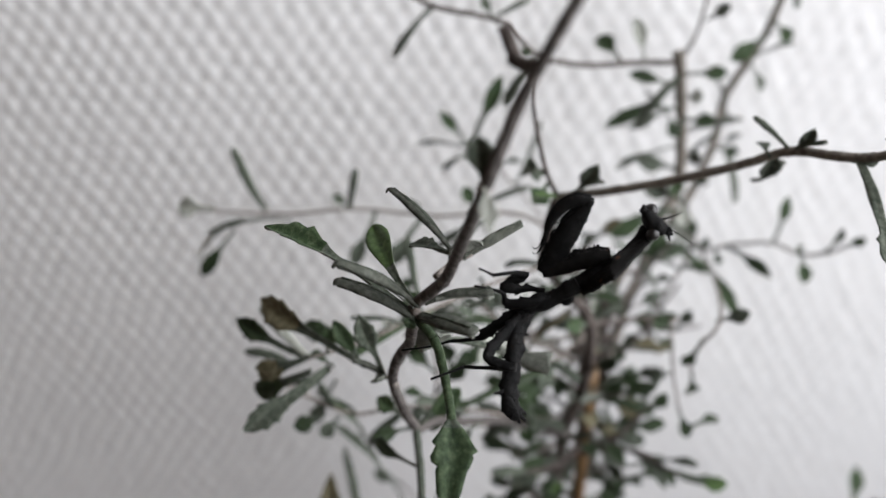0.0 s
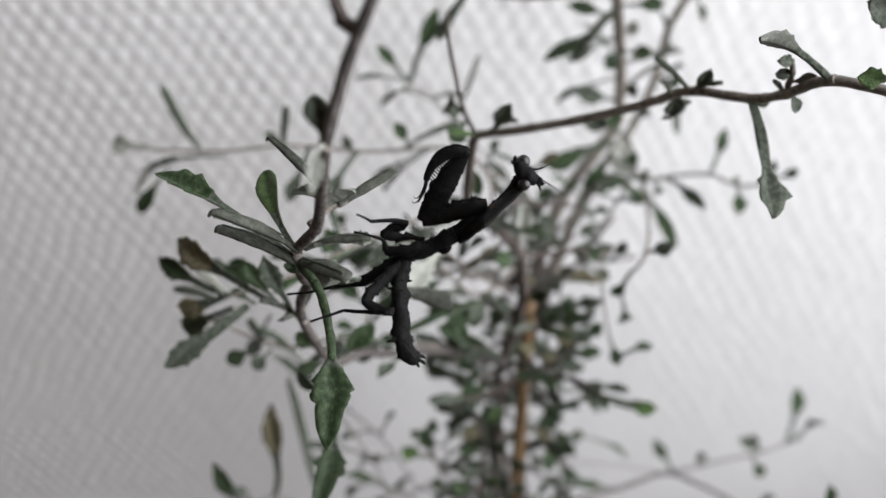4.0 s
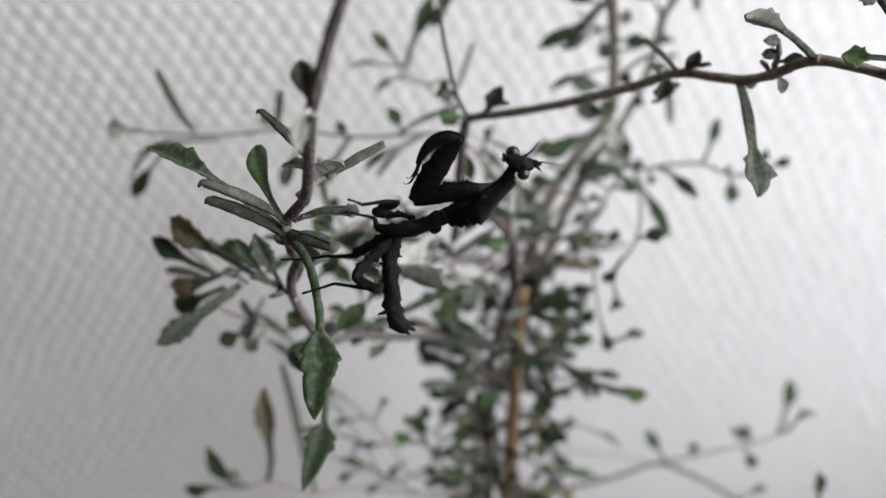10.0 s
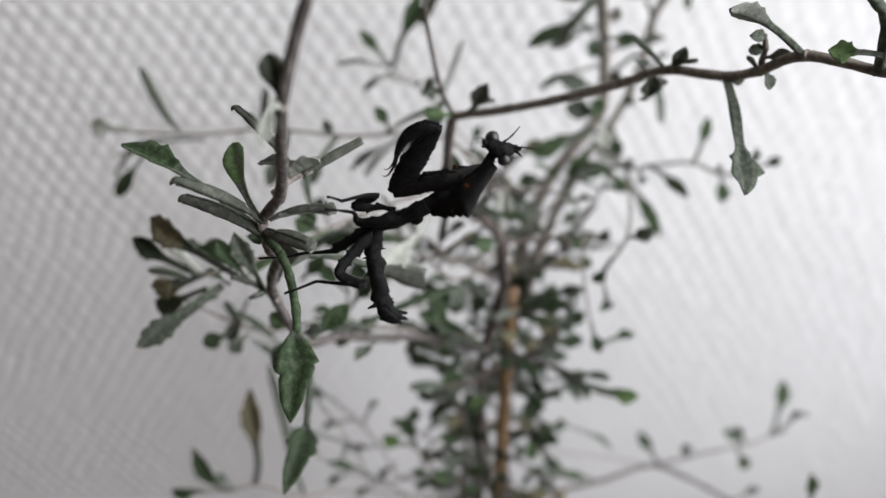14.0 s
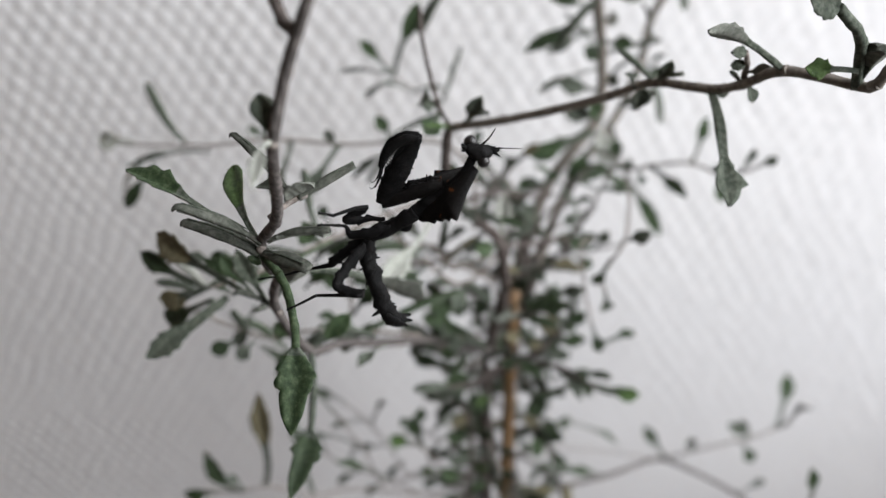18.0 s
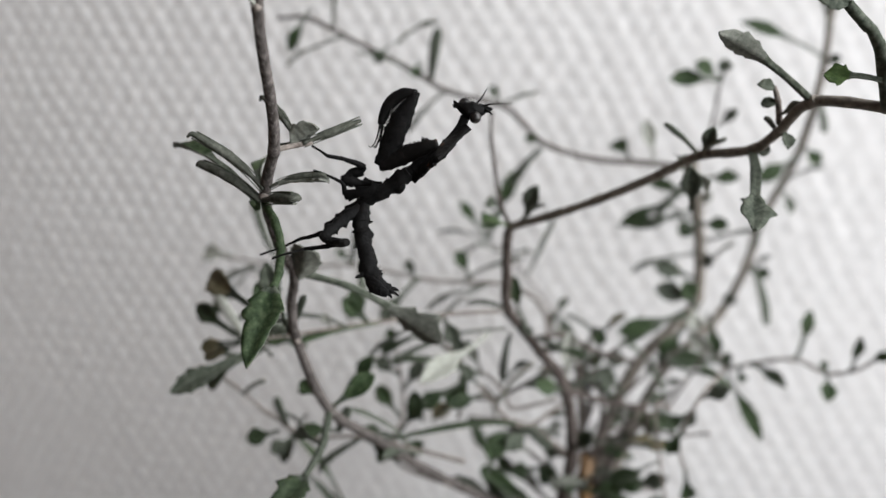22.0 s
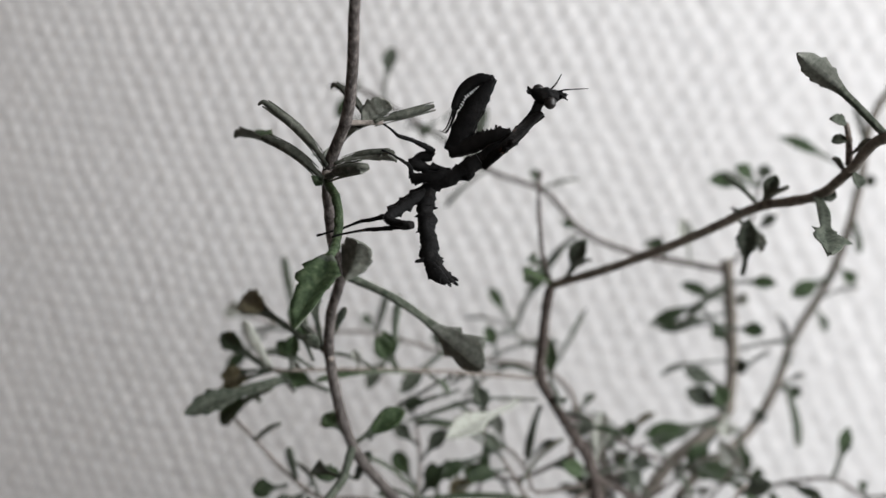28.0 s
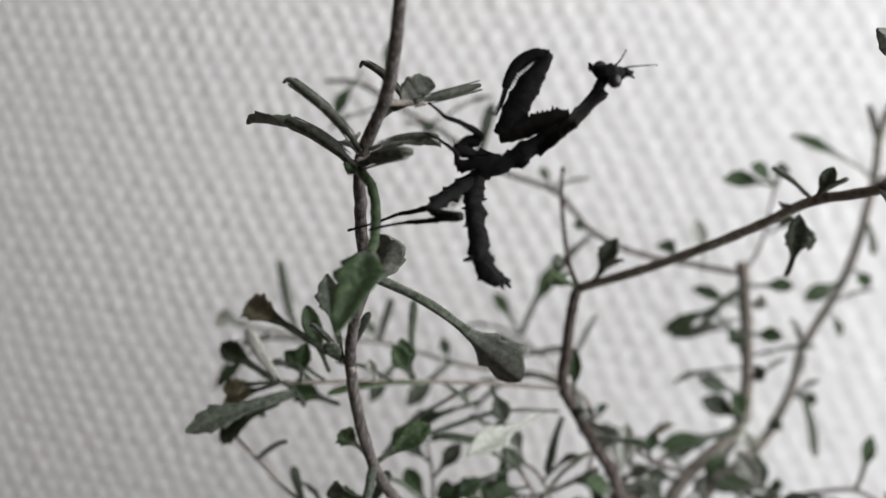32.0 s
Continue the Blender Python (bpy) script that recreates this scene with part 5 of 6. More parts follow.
# low shoot with the bright leaf pair
vd = twig(plant, "twig", 0.6, 0.45, (38.0, 216.0, 488.0), (24.9, 208.0, 507.3), (17.0, 205.0, 522.0), (12.5, 203.0, 530.0), pale=True)
leaf(vd, (15.8, 205.0, 524.5), (12.1, 203.0, 541.0), 5.4, "c", "g", "bud")
leaf(vd, (13.7, 204.0, 527.0), (4.4, 203.0, 532.0), 5.6, "c", "v", "oval")
leaf(vd, (19.7, 206.0, 517.5), (24.5, 202.0, 527.0), 4.8, "c", "g", "oval")
leaf(vd, (24.0, 208.0, 509.0), (14.5, 203.0, 512.0), 4.6, "u", "g", "spoon")


def thicket():
    """Leafy shoots springing in loose tiers from the stems round the stake, and wands that arch up between them."""
    rnd = random.Random(23)
    rest = {k: bmesh.new() for k in "gyb"}

    def sprig(line, d, chance, size):
        for u in (0.3, 0.52, 0.75, 1.0):
            if rnd.random() > chance:
                continue
            k = u * (len(line) - 1)
            i = min(int(k), len(line) - 2)
            p = line[i].lerp(line[i + 1], k - i)
            b0 = rnd.uniform(0, 6.3)
            for n in range(rnd.choice((1, 1, 2, 2))):
                b = b0 + n * 2.6
                out = (d * 0.8 + Vector((math.cos(b), math.sin(b), rnd.uniform(-0.6, 0.7)))).normalized()
                t = p + out * rnd.uniform(9, 17) * size
                shape, key = rnd.choice(("spoon", "smooth", "bud", "oval", "oval", "linear")), rnd.choice("ggggggyyyb")
                w, hint = rnd.uniform(3.6, 6.2) * size * (0.65 if shape == "linear" else 1), rnd.choice("uuuccsl")
                leaf_mesh(rest[key], p, t, HINTS[hint], w, shape, 0.06, 0.25, p.x + p.z + n * 0.31, rows=14)

    # height, number of shoots, reach
    tiers = [(580, 7, 24), (562, 8, 26), (545, 7, 22), (524, 7, 19), (500, 8, 21), (474, 9, 24), (446, 9, 26), (415, 8, 28)]
    for z0, shoots, span in tiers:
        turn = rnd.uniform(0, 6.3)
        for i in range(shoots):
            a = turn + 2 * math.pi * (i + rnd.uniform(-0.4, 0.4)) / shoots
            c = Vector((45 + 4 * math.cos(a), 225 + 4 * math.sin(a), z0 + rnd.uniform(-10, 8)))
            reach = span * rnd.uniform(0.45, 1.0) * (1.0 - 0.15 * math.cos(a))
            d = Vector((math.cos(a) * 1.1, math.sin(a) * 0.8, rnd.uniform(-0.2, 0.6))).normalized()
            mid = c + d * reach * 0.5 + Vector((rnd.gauss(0, 2), rnd.gauss(0, 2), rnd.gauss(0, 3)))
            end = c + d * reach + Vector((rnd.gauss(0, 3), rnd.gauss(0, 3), rnd.uniform(-3, 8)))
            twig(plant, "twig", rnd.uniform(0.6, 0.95), 0.42, c, mid, end, pale=rnd.random() < 0.3, rough=0.15, seg=6)
            # back shoots get extra leaves, added to deepen the shadow on the wall
            sprig([c, mid, end], d, 0.6 + 0.25 * max(0.0, d.y), 1.0)
    # wands that lean up out of the top tiers
    for i in range(9):
        a = rnd.uniform(0, 6.3)
        c = Vector((46 + 5 * math.cos(a), 226 + 5 * math.sin(a), rnd.uniform(556, 586)))
        lean = Vector((rnd.uniform(-0.25, 0.75), rnd.uniform(0.0, 0.7), 1.0)).normalized()
        m1 = c + lean * 18 + Vector((rnd.gauss(0, 4), rnd.gauss(0, 4), 0))
        m2 = c + lean * 27 + Vector((rnd.gauss(0, 6), rnd.gauss(0, 5), 0))
        end = c + lean * rnd.uniform(33, 45) + Vector((rnd.gauss(0, 7), rnd.gauss(0, 5), 0))
        twig(plant, "twig", rnd.uniform(0.7, 1.0), 0.4, c, m1, m2, end, pale=rnd.random() < 0.2, rough=0.15, seg=6)
        sprig([c, m1, m2, end], lean, 0.42, 0.85)
    for key, bm in rest.items():
        part("foliage", bm, LOOKS[key], plant, kind="stuff")


thicket()

# ---- the mantis, laid out in millimetres from its waist ----
mantis = new("ghost_mantis")
mantis.location = (0.013, 0.105, 0.682)
tagged(mantis, "black leaf-mimicking mantis clinging to a twig", "mantis")
Y3 = Vector((0, 1, 0))


def limb(name, parent, radius, *pts, flat=None, seg=12, mat=M_CHITIN, label="", rough=0.12, jag=(0.0, 0.0), step=0.28):
    """A swept limb of the insect; jag: its ragged edges."""
    bm = sweep(bmesh.new(), pts, radius, seg, step, rough, flat=flat, seed=len(name) + pts[0][0], jag=jag, fine=0.13)
    return part(name, bm, mat, parent, label)


# -- hind body: swings below the waist, ridged and saw-edged, ending in a boot-shaped fan with claw-like tips --
abdomen = limb("abdomen", mantis, (1.0, 1.3, 1.22, 1.25, 1.2, 1.3, 1.42, 1.2, 0.75),
               (1.9, 0.0, 1.7), (1.55, -0.8, -0.3), (2.0, -2.2, -2.3), (2.85, -3.7, -4.7), (3.5, -4.6, -6.65), (4.1, -5.3, -8.2), (5.3, -5.8, -9.7), (6.5, -6.0, -10.75), (7.4, -6.0, -11.2),
               flat=(Y3, 0.72), seg=18, rough=0.16, jag=(0.26, 0.22), mat=M_CHITIN)
for k in range(6):
    p = Vector((1.7 + 0.36 * k, -1.9 - 0.68 * k, -0.9 - 1.25 * k))
    bm = sweep(bmesh.new(), [p + Vector((-1.15, 0.25, 0.15)), p + Vector((-0.5, -0.35, -0.1)), p + Vector((0.4, -0.4, -0.15)), p + Vector((1.2, 0.2, -0.05))], (0.06, 0.13, 0.12, 0.05), 7, 0.3, 0.5)
    part("segment_ridge", bm, M_CHITIN, abdomen)
for k, (x, y, z, dx, dz, size) in enumerate(((3.1, -1.2, -1.4, 0.5, 0.1, 0.3), (3.5, -2.6, -3.4, 0.55, -0.15, 0.34), (4.05, -3.6, -5.3, 0.5, -0.2, 0.3), (4.6, -4.4, -7.0, 0.45, -0.25, 0.3),
                                             (0.75, -2.3, -2.9, -0.4, -0.1, 0.28), (1.55, -3.7, -5.0, -0.4, -0.2, 0.26), (5.2, -6.9, -10.3, -0.2, -0.6, 0.4), (6.3, -7.0, -11.2, 0.1, -0.6, 0.36), (5.5, -4.8, -8.4, 0.6, 0.1, 0.4))):
    limb("edge_lobe", abdomen, (size, size * 0.75, 0.06), (x - dx, y, z - dz), (x, y - 0.05, z), (x + dx * 0.9, y - 0.1, z + dz), flat=(Y3, 0.5), seg=7)
limb("heel_spur", abdomen, (0.8, 0.6, 0.34, 0.1), (4.2, -5.6, -8.3), (3.5, -6.1, -8.7), (2.9, -6.5, -9.0), (2.3, -6.8, -9.2), flat=(Y3, 0.5), seg=9, jag=(0.15, 0.15))
limb("fan", abdomen, (0.5, 1.0, 1.15, 0.8, 0.4), (4.0, -6.2, -9.0), (4.9, -6.6, -9.9), (5.9, -6.8, -10.7), (6.8, -6.8, -11.3), (7.3, -6.7, -11.6), flat=(Y3, 0.42), seg=14, jag=(0.12, 0.3))
for tip, root in (((8.5, -4.9, -11.15), (7.2, -5.5, -10.9)), ((8.7, -5.6, -11.75), (7.3, -6.0, -11.2)), ((7.9, -6.6, -11.9), (6.9, -6.5, -11.3))):
    p, q = Vector(root), Vector(tip)
    limb("cercus", abdomen, (0.42, 0.3, 0.24, 0.1), p, p.lerp(q, 0.5) + Vector((0, 0, 0.12)), p.lerp(q, 0.85), q + Vector((0.05, 0, -0.15)), seg=8)
thorax = limb("thorax", mantis, (0.9, 1.2, 1.25, 1.2, 1.15, 1.0), (0.9, 0, 0.9), (1.9, 0, 1.8), (3.4, 0, 2.7), (5.3, 0, 3.75), (7.3, 0, 5.2), (8.8, 0, 6.5), flat=(Y3, 0.85), seg=16, jag=(0.3, 0.3))
limb("thorax_lobe", thorax, (0.3, 0.8, 0.6, 0.15), (6.0, -0.3, 3.9), (7.0, -0.4, 3.9), (7.8, -0.5, 4.1), (8.3, -0.4, 5.1), flat=(Y3, 0.5), jag=(0.2, 0.2))

# -- front of the body: slender neck-shield with a broad leaf-like collar --
prothorax = limb("prothorax", mantis, (1.1, 1.1, 1.15, 1.1, 0.95, 0.82, 0.74, 0.7), (7.5, 0, 5.5), (10.0, 0, 7.6), (12.1, 0, 9.2), (13.5, 0, 10.65), (14.5, 0, 12.1), (15.3, 0, 13.5), (15.9, 0, 14.7), (16.3, 0, 15.8), flat=(Y3, 0.8), seg=14, jag=(0.14, 0.2))


def collar():
    """The leaf-like shield of the prothorax: a thin jagged plate, wider behind the middle."""
    bm = bmesh.new()
    a, b = Vector((8.2, 0, 6.0)), Vector((16.0, 0, 15.0))
    axis = (b - a).normalized()
    nrm = axis.cross(Y3).normalized()
    stations = ((0, .8), (.08, 1.7), (.16, 3.0), (.2, 2.8), (.27, 4.0), (.31, 3.8), (.36, 4.9), (.4, 4.7), (.46, 6.1), (.5, 5.6), (.56, 4.9), (.64, 3.9), (.74, 2.9), (.84, 2.0), (.93, 1.5), (1.0, .9))
    rows = []
    for u, w in stations:
        c = a.lerp(b, u) + nrm * -0.3
        row = []
        for s in (-1, -0.6, -0.25, 0, 0.25, 0.6, 1):
            dz = 0.25 * noise.noise(Vector((u * 7, s * 2, 0.3))) + 1.2 * s * s
            row.append(c + Y3 * (s * w) - nrm * dz)
        rows.append(row)
    for lift, flip in ((0.18, False), (-0.18, True)):
        vs = [[bm.verts.new((p - nrm * lift) * 0.001) for p in row] for row in rows]
        for r0, r1 in zip(vs, vs[1:]):
            for j in range(6):
                q = (r0[j], r0[j + 1], r1[j + 1], r1[j])
                f = bm.faces.new(q[::-1] if flip else q)
                f.smooth = True
        if not flip:
            keep = vs
    for j in (0, 6):
        for i in range(len(rows) - 1):
            bm.faces.new((keep[i][j], keep[i + 1][j], vs[i + 1][j], vs[i][j]))
    return part("collar", bm, M_CHITIN_RED, prothorax, "rust-flecked black leaf-like collar")


collar()


def foreleg(y, side):
    """A folded raptorial leg: toothed upper arm, broad blade, and the shin closed against it over a comb of spines."""
    leg = limb("foreleg", mantis, (0.9, 1.25, 1.25, 1.15, 1.1, 0.85), (13.2, y * 0.6, 10.7), (11.4, y, 10.2), (9.3, y, 9.5), (7.2, y, 8.45), (5.5, y, 7.6), (4.2, y, 7.3), flat=(Y3, 0.5), seg=14, mat=M_CHITIN_RED, jag=(0.12, 0.3))
    for k in range(9):
        u = k / 8
        p = Vector((11.6, y, 11.3)).lerp(Vector((6.4, y, 9.2)), u) + Vector((0, 0, 0.12 * math.sin(k * 2.4)))
        h = 0.55 + 0.35 * math.sin(k * 1.9) ** 2
        limb("arm_tooth", leg, (0.3, 0.2, 0.05), p + Vector((0.1, 0, -0.35)), p + Vector((0, 0, 0.1)), p + Vector((-0.12, -0.1 * side, h)), flat=(Y3, 0.6), seg=6, step=0.5)
    limb("femur", leg, (0.95, 1.35, 1.62, 1.72, 1.55, 1.3, 0.9, 0.5), (4.25, y, 7.3), (5.15, y, 9.2), (6.0, y, 11.2), (6.8, y, 13.2), (7.7, y, 15.1), (8.7, y, 17.0), (9.45, y, 18.3), (9.7, y, 18.8), flat=(Y3, 0.36), seg=16, jag=(0.1, 0.1))
    limb("tibia", leg, (0.6, 0.75, 0.8, 0.78, 0.62, 0.4), (9.7, y, 18.6), (7.95, y, 18.5), (6.3, y, 17.65), (5.15, y, 16.45), (4.5, y, 15.0), (4.2, y, 13.7), flat=(Y3, 0.5), seg=12)
    for k in range(13):
        u = k / 12
        p = Vector((8.2, y, 17.5)).lerp(Vector((4.85, y, 14.0)), u) + Vector((-0.2, 0, 0.3)) * math.sin(math.pi * u)
        limb("spine", leg, (0.12, 0.09, 0.04), p + Vector((-0.35, 0, 0.3)), p + Vector((0.1, 0, -0.1)), p + Vector((0.5, 0, -0.45)), seg=5, step=0.5)
    limb("tarsus", leg, (0.2, 0.14, 0.12, 0.07, 0.05), (4.2, y, 13.9), (3.9, y + side * 0.15, 12.1), (3.35, y + side * 0.2, 10.6), (2.75, y + side * 0.3, 10.1), (2.5, y + side * 0.3, 10.4), seg=6, step=0.5)
    limb("tarsus_claw", leg, (0.14, 0.1, 0.06), (4.4, y, 13.6), (4.15, y - side * 0.2, 12.0), (3.7, y - side * 0.25, 10.8), (3.3, y - side * 0.3, 9.95), seg=6, step=0.5)
    return leg


foreleg_near, foreleg_far = foreleg(-0.5, -1), foreleg(0.6, 1)
for ob in (foreleg_near, foreleg_far):
    ob.matrix_basis = Matrix.Translation((-0.00045, 0.0017, -0.0001))


def head_of():
    head = limb("head", mantis, (0.5, 1.0, 1.3, 1.3, 1.0, 0.7), (14.9, 0, 17.3), (15.6, 0, 17.0), (16.4, 0, 16.75), (17.3, 0, 16.7), (18.2, 0, 16.85), (18.9, 0, 17.05), flat=(Y3, 1.1), seg=14, jag=(0.1, 0.1))
    limb("crown", head, (0.8, 0.7, 0.52, 0.36, 0.2), (17.9, 0, 16.85), (18.7, 0, 16.95), (19.2, 0, 17.05), (19.7, 0, 17.2), (20.1, 0, 17.35), flat=(Y3, 0.55), seg=10, jag=(0.34, 0.34))
    for y in (-0.5, 0.5):
        limb("crown_prong", head, (0.3, 0.2, 0.05), (19.2, y * 0.6, 17.0), (19.8, y, 16.9 + y * 0.3), (20.3, y * 1.2, 16.9 + y), seg=6, step=0.4)
    limb("mouthparts", head, (0.6, 0.5, 0.4, 0.12), (15.5, 0, 17.0), (15.0, 0, 17.2), (14.6, 0, 17.4), (14.2, 0, 17.9), seg=8, jag=(0.25, 0.25))
    limb("palp", head, (0.2, 0.15, 0.05), (14.9, -0.3, 17.0), (14.4, -0.4, 16.9), (14.1, -0.4, 17.3), seg=6, step=0.4)
    for p, r in (((15.9, 1.3, 17.5), 1.0), ((17.75, -1.0, 15.75), 0.9)):
        bm = bmesh.new()
        bmesh.ops.create_uvsphere(bm, u_segments=20, v_segments=12, radius=r * 0.001)
        for v in bm.verts:
            v.co = Vector((v.co.x, v.co.y * 0.9, v.co.z * 1.05)) + Vector(p) * 0.001
        for f in bm.faces:
            f.smooth = True
        part("eye", bm, M_EYE, head, "dark domed compound eye")
    limb("antenna", head, (0.17, 0.12, 0.07), (17.4, 0.5, 17.6), (18.3, 0.7, 18.7), (19.0, 0.9, 20.3), seg=6, rough=0.02)
    limb("antenna", head, (0.15, 0.09, 0.05), (18.3, -0.3, 17.3), (19.7, -0.6, 17.9), (23.0, -1.2, 18.4), seg=6, rough=0.02)
    return head


head = head_of()


def walking_leg(name, thigh, knee, foot, r, jag=(0.4, 0.4)):
    leg = limb(name, mantis, r, *thigh, flat=(Y3, 0.6), jag=jag)
    limb("tibia", leg, (0.5, 0.34, 0.27), *knee, flat=(Y3, 0.75), seg=8, jag=(0.06, 0.06))
    limb("tarsus", leg, (0.26, 0.2, 0.16, 0.2), *foot, seg=6, step=0.5)
    return leg


walking_leg("middle_leg", ((4.3, 0.9, 4.5), (1.8, 1.0, 4.4), (0.0, 0.7, 4.5), (-1.3, 0.2, 4.9), (-0.6, 0.4, 6.0), (0.6, 0.6, 6.1), (1.6, 0.6, 6.9)), ((1.6, 0.5, 6.95), (-0.8, -1.8, 8.1), (-3.0, -4.0, 8.65)), ((-3.0, -4.0, 8.65), (-3.9, -4.6, 9.4), (-4.9, -5.3, 10.1)), (0.35, 0.4, 0.5, 1.0, 0.62, 0.8, 0.42), (0.5, 0.45))
walking_leg("middle_leg", ((5.2, -0.5, 4.1), (2.9, -0.8, 3.4), (0.8, -0.8, 2.9), (-1.2, -0.6, 2.5)), ((-1.1, -0.7, 2.6), (-1.5, -0.9, 4.3), (-2.4, -1.5, 5.0)), ((-2.4, -1.5, 5.0), (-4.1, -2.6, 5.9), (-5.5, -3.2, 6.3)), (0.5, 0.85, 0.8, 0.75), (0.35, 0.4))
walking_leg("hind_leg", ((1.3, 0.3, 1.2), (-0.9, -0.2, -0.4), (-2.8, -0.6, -1.9), (-4.1, -0.7, -3.3)), ((-4.0, -0.7, -3.3), (-6.3, -0.5, -4.1), (-8.6, -0.2, -4.75)), ((-8.6, -0.2, -4.75), (-11.6, 0.1, -6.2), (-16.0, 1.0, -7.9)), (0.9, 1.0, 0.8, 0.72), (0.35, 0.3))
walking_leg("hind_leg", ((1.4, -0.7, 0.7), (-0.7, -2.4, -1.0), (-2.4, -4.2, -2.7), (-2.8, -5.4, -3.7), (-0.8, -6.2, -4.1), (1.2, -6.6, -4.0)), ((1.2, -6.6, -4.1), (-2.4, -6.0, -4.9), (-6.1, -5.3, -5.6)), ((-6.1, -5.3, -5.6), (-9.1, -6.6, -6.5), (-10.6, -7.0, -7.1)), (0.8, 0.9, 0.8, 0.9, 1.05, 1.0), (0.4, 0.4))


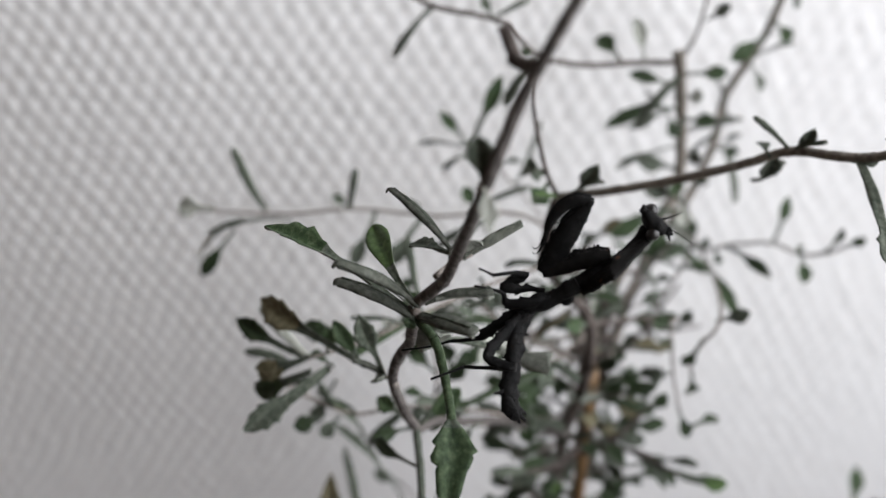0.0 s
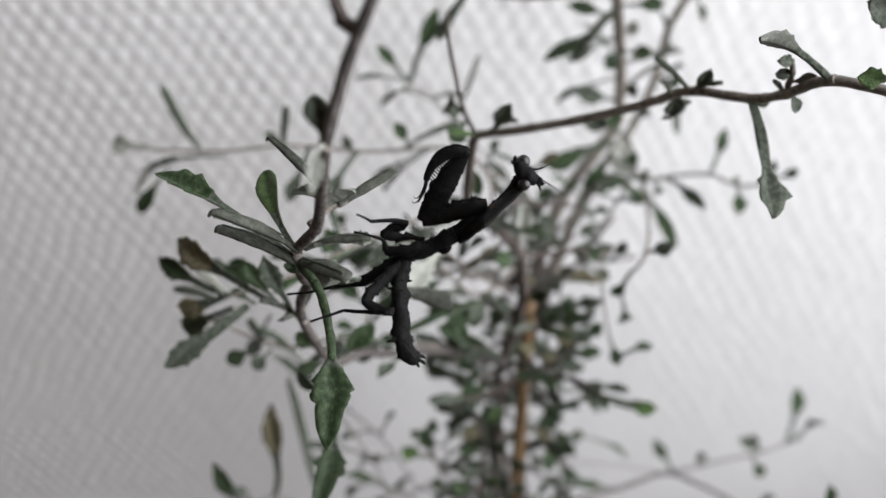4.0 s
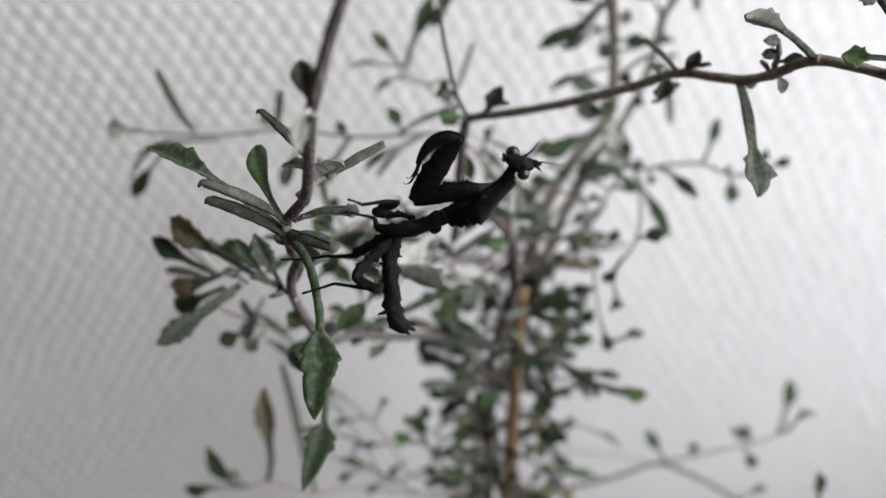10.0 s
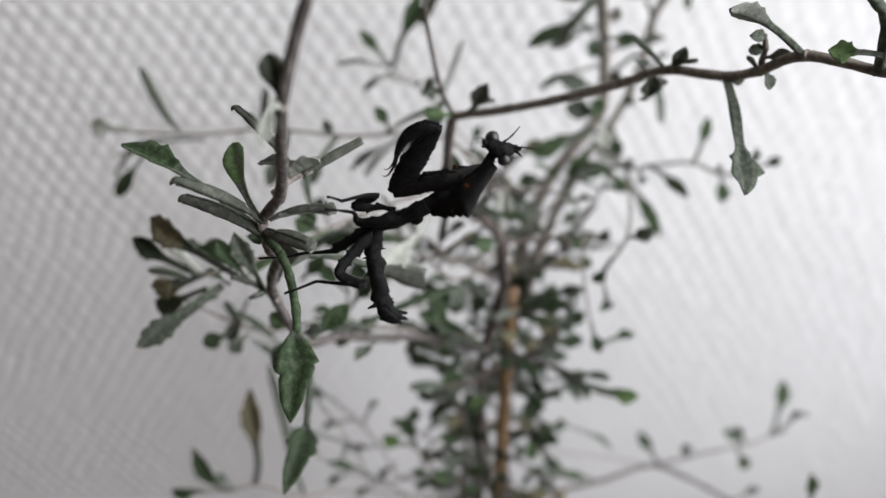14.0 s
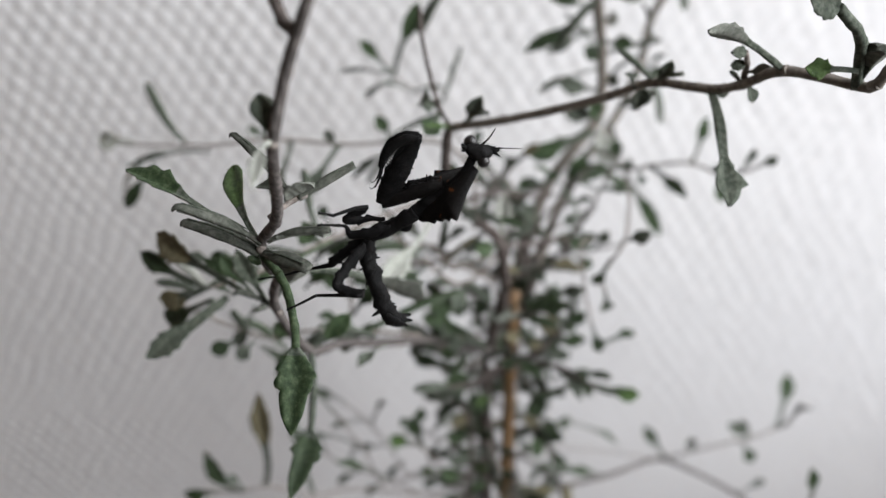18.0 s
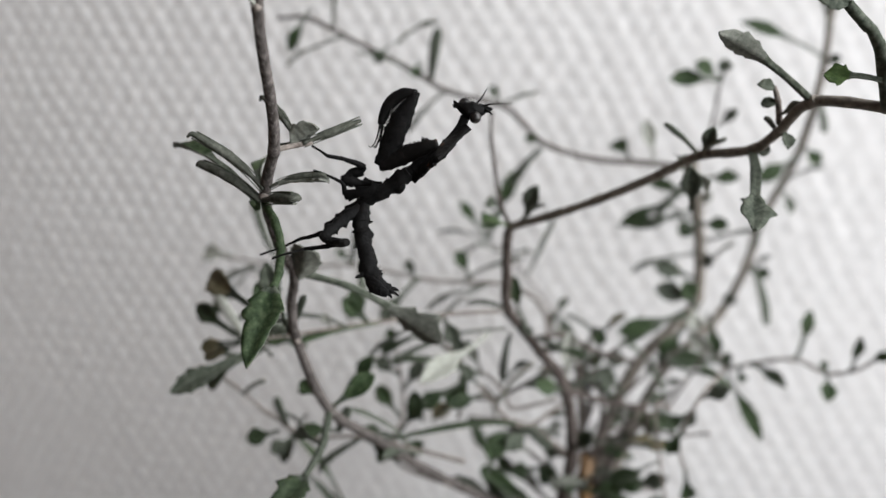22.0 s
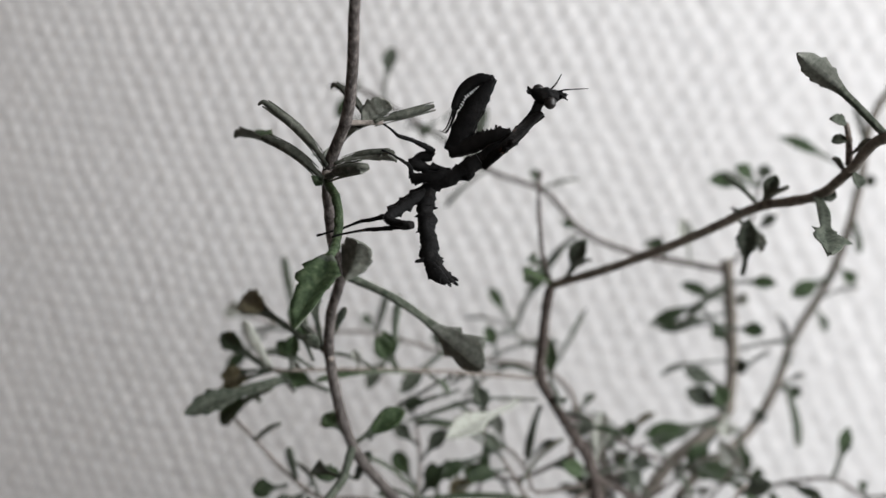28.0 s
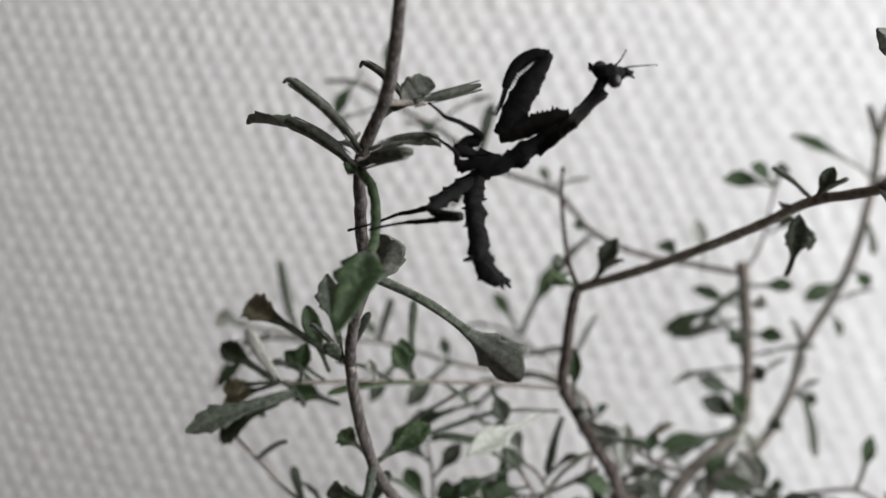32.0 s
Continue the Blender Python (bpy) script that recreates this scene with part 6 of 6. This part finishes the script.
# ---- what moves: the mantis rocks on its legs, swings its abdomen and turns its head ----
# seconds, shift (mm), lean, rock and turn of the body (degrees), lift and swing of the abdomen (degrees)
SWAY = [
    (0, -1.12, -0.21, 0.37, -4.2, 2.4, -5.5, -0.5, 23.6), (0.5, -1.64, -0.37, 0.06, -4.9, 1.1, -5.1, -0.1, 13.7), (1, -1.47, -0.56, -0.46, -5, 1.1, -5, -0.4, 11.4),
    (1.5, -1.45, -0.43, -0.25, -4.4, 3.2, -4.8, -0.4, 12.5), (2, -1.16, -0.45, 0.47, -7.4, 3.3, -4.2, -0.2, 12.4), (2.5, -1.15, -0.6, 0.4, -8.6, 4.2, -3.8, -0.8, 10.9),
    (3, -1.05, -0.74, 0.39, -9.4, 4.3, -3.5, -1.9, 11.3), (3.5, -0.87, -0.86, 0.34, -8.5, 4.8, -4.3, -3, 11.1), (4, -0.84, -0.75, 0.19, -7.8, 5.3, -4.7, -2.9, 9.6),
    (4.5, -0.55, -0.5, 0.56, -7.2, 5.7, -3.9, -3.5, 6.5), (6.5, -0.63, -0.64, -0.3, -4.7, 6.7, -5.2, -0.6, 10.2), (7, -0.5, -0.59, -0.74, -2.4, 9.3, -6.4, 0.6, 9),
    (7.5, -0.45, -0.23, -0.41, -1.6, 7.8, -5.9, 2.2, 7.8), (8, -0.39, 0.1, 0.69, -3.4, 3.1, -5.4, 2.8, 7.6), (8.5, -0.36, 0.16, 0.65, -1.5, 2.9, -4.3, 5.3, 10.3),
    (9, -0.58, -0.05, 0.17, -1.1, 3.9, -4.3, 5.5, 10.5), (9.5, -0.48, -0.14, -0.2, 0.7, 6.1, -5.7, 5.1, 9), (10, -0.5, -0.19, -0.64, 2.5, 6.7, -6.2, 4.9, 8.2),
    (10.5, -0.33, 0.04, 0.37, 0.2, 5.6, -4.3, 6.9, 6.2), (11, -0.14, 0.2, 1.16, -0.5, 2, -2.4, 9.3, 9.5), (11.5, -0.26, 0.1, 0.86, -0.4, 2.8, -2.8, 8.5, 9.1),
    (12, -0.24, -0.1, -0.19, 3.1, 5.8, -3.4, 7.7, 5.7), (12.5, -0.23, 0.24, 0.92, 2.6, 3.1, -1.9, 9.1, 5.7), (13, -0.25, -0.02, 0.3, 2.8, 5.2, -3.1, 7.1, 3.4),
    (13.5, -0.22, -0.06, -0.18, 5.4, 6.5, -3.7, 7.1, 3.7), (14, -0.16, 0.1, 0.14, 5.1, 5.8, -1.9, 7.8, 4.3), (14.5, -0.25, 0.5, 0.95, 4.6, 1.2, -0.1, 9.2, 5.6),
    (16.5, -0.42, 0.1, -0.41, 7.3, 8.1, -0.8, 8, -0.4), (17, -0.28, 0.33, 0.09, 6.5, 7.7, -0.2, 8.5, -0.9), (17.5, -0.27, 0.59, 1.06, 3.6, 3.8, 1.5, 9.8, -0.6),
    (18, -0.33, 0.62, 1.18, 3.3, 2.9, 1.8, 10.6, 0.5), (18.5, -0.37, 0.48, 0.81, 3.7, 3.5, 1.2, 10.5, 0.7), (19, -0.25, 0.49, 0.8, 3.3, 3.6, 0.9, 10.3, -0.5),
    (19.5, -0.36, 0.47, 0.47, 3.4, 3.7, 0.5, 10, -0.5), (20.5, -0.31, 0.51, 0.21, -0, 1.9, -0.2, 2.7, -0.1), (21, -0.37, 0.47, 0.1, -3.5, 1.3, -0.1, -1.6, -1),
    (21.5, -0.3, 0.34, 0, -6, 0, 0.7, -2.4, -2.2), (22, -0.33, 0.27, 0.05, -6.1, -0.8, 0.7, 0.8, -1.3), (22.5, -0.38, 0.26, -0.1, -6, -0.9, 0.2, 2.6, -0.7),
    (23, -0.32, 0.29, 0.05, -5.6, -0.6, -0.4, 4, -0.3), (23.5, -0.38, 0.26, -0.01, -6, 0, -0.2, 4.3, -0.4), (24, -0.31, 0.19, -0.19, -5.3, 0.4, 0.5, 4.6, -0.5),
    (24.5, -0.16, 0.06, -0.14, -3.1, 0.4, 0.5, 2.6, -0.1), (25, -0.07, 0.04, -0.08, -1.2, -0.6, 0.9, 0.8, 0.2), (25.5, -0.1, -0.01, -0.04, -0.2, -0.6, 0.4, -0.1, 0.2),
    (26, -0.06, -0, 0.1, 0.1, -0.7, 0.1, -0.1, -0), (26.5, -0.37, -0.06, -0.05, 0.6, -0.3, -0.2, -0.3, 0.1), (28.5, 0.03, -0.12, -0.21, 2.1, 0.3, 1, 0.9, 0.7),
    (29, 0.12, -0.13, -0.2, 2.7, 0.6, 1.1, 1.7, 1.2), (29.5, -0.13, -0.09, -0.18, 2, 0.6, 0.3, 2.8, 1.9), (30, -0.21, -0.08, -0.16, 1.1, 0.4, 0.3, 2.7, 1.8),
    (30.5, -0.09, -0.08, -0.11, 1.2, 0.3, -0, 4.2, 1.9), (31, -0.1, -0.09, -0.16, 1.2, 0.3, -0.2, 3.9, 1.9), (31.5, -0.14, -0.08, -0.24, 1.3, 0.5, -0.3, 4.1, 1.7),
    (32, -0.19, -0.06, -0.23, 0.8, 0.3, -0.2, 3.5, 1.8),
]


def about(pivot, m):
    p = Matrix.Translation(Vector(pivot) * 0.001)
    return p @ m @ p.inverted()


def motions():
    walk(mantis, [(t, pose(0.013 + x / 1000, 0.105 + y / 1000, 0.682 + z / 1000) @ pose(0, 0, 0, a) @ pose(0, 0, 0, 0, b) @ pose(0, 0, 0, 0, 0, c)) for t, x, y, z, a, b, c, _, _ in SWAY])
    walk(abdomen, [(t, about((1.9, 0, 0.5), pose(0, 0, 0, lift) @ pose(0, 0, 0, 0, swing))) for t, *_, lift, swing in SWAY])
    spine = Vector((0.66, 0, 0.75))
    # the shield lies edge-on and the head looks away at first; both turn round after four seconds and a half
    # seconds, roll of the shield, bow of the neck, nod and turn of the head
    turn = [(0.0, -20, 4, 32, -12), (0.5, -20, 5, 32, -12), (1.0, -20, 5.5, 33, -12), (1.5, -20, 4, 33, -12), (2.0, -20, 1, 34, -12), (3.0, -20, 0.5, 33, -12), (4.0, -20, 2, 32, -12), (4.5, -20, 0.5, 32, -12), (5.2, -17, 1, 22, -7), (5.8, -14, 1, 12, -2), (6.5, -12, 1.5, 6, 0),
            (7.0, -11, -1, 4, 0), (7.5, -11, -1.5, 4, 0), (8.0, -10, -2.5, 6, 0), (8.5, -9, -0.5, 6, 0), (9.0, -8, -1, 6, 0), (9.5, -7, 2, 4, 0), (10.0, -7, 4, 3, 0), (10.5, -6, 0.5, 3, 0), (11.0, -6, -2.5, 3, 0), (11.5, -5, -2.5, 4, 0), (12.0, -4, 1, 4, 0),
            (12.5, -2, 1, 5, 0), (13.0, -1, 1.5, 5, 0), (13.5, 0, 3.5, 5, 0), (14.0, 1, 3.5, 6, 0), (14.5, 2, 0.5, 6, 0), (16.5, 3, 8.5, 6, 0), (17.0, 4, 7, 6, 0), (17.5, 5, 4, 6, 0), (19.5, 5, 3, 6, 0), (21.0, 2, 4, 3, 0), (23.0, 0, 2, 1, 0), (26.0, 0, 0.5, 0, 0), (32.0, 0, 0.5, 0, 0)]
    bow = {t: Matrix.Translation((0.0003, 0, 0)) @ about((6, 0, 5), pose(0, 0, 0, 0, b, 10)) for t, _, b, _, _ in turn}
    walk(prothorax, [(t, bow[t] @ about((9, 0, 6.6), Matrix.Rotation(radians(a), 4, spine))) for t, a, _, _, _ in turn])
    walk(head, [(t, bow[t] @ about((16.6, 0, 16.6), pose(0, 0, 0, 0, p, q))) for t, _, _, p, q in turn])


motions()
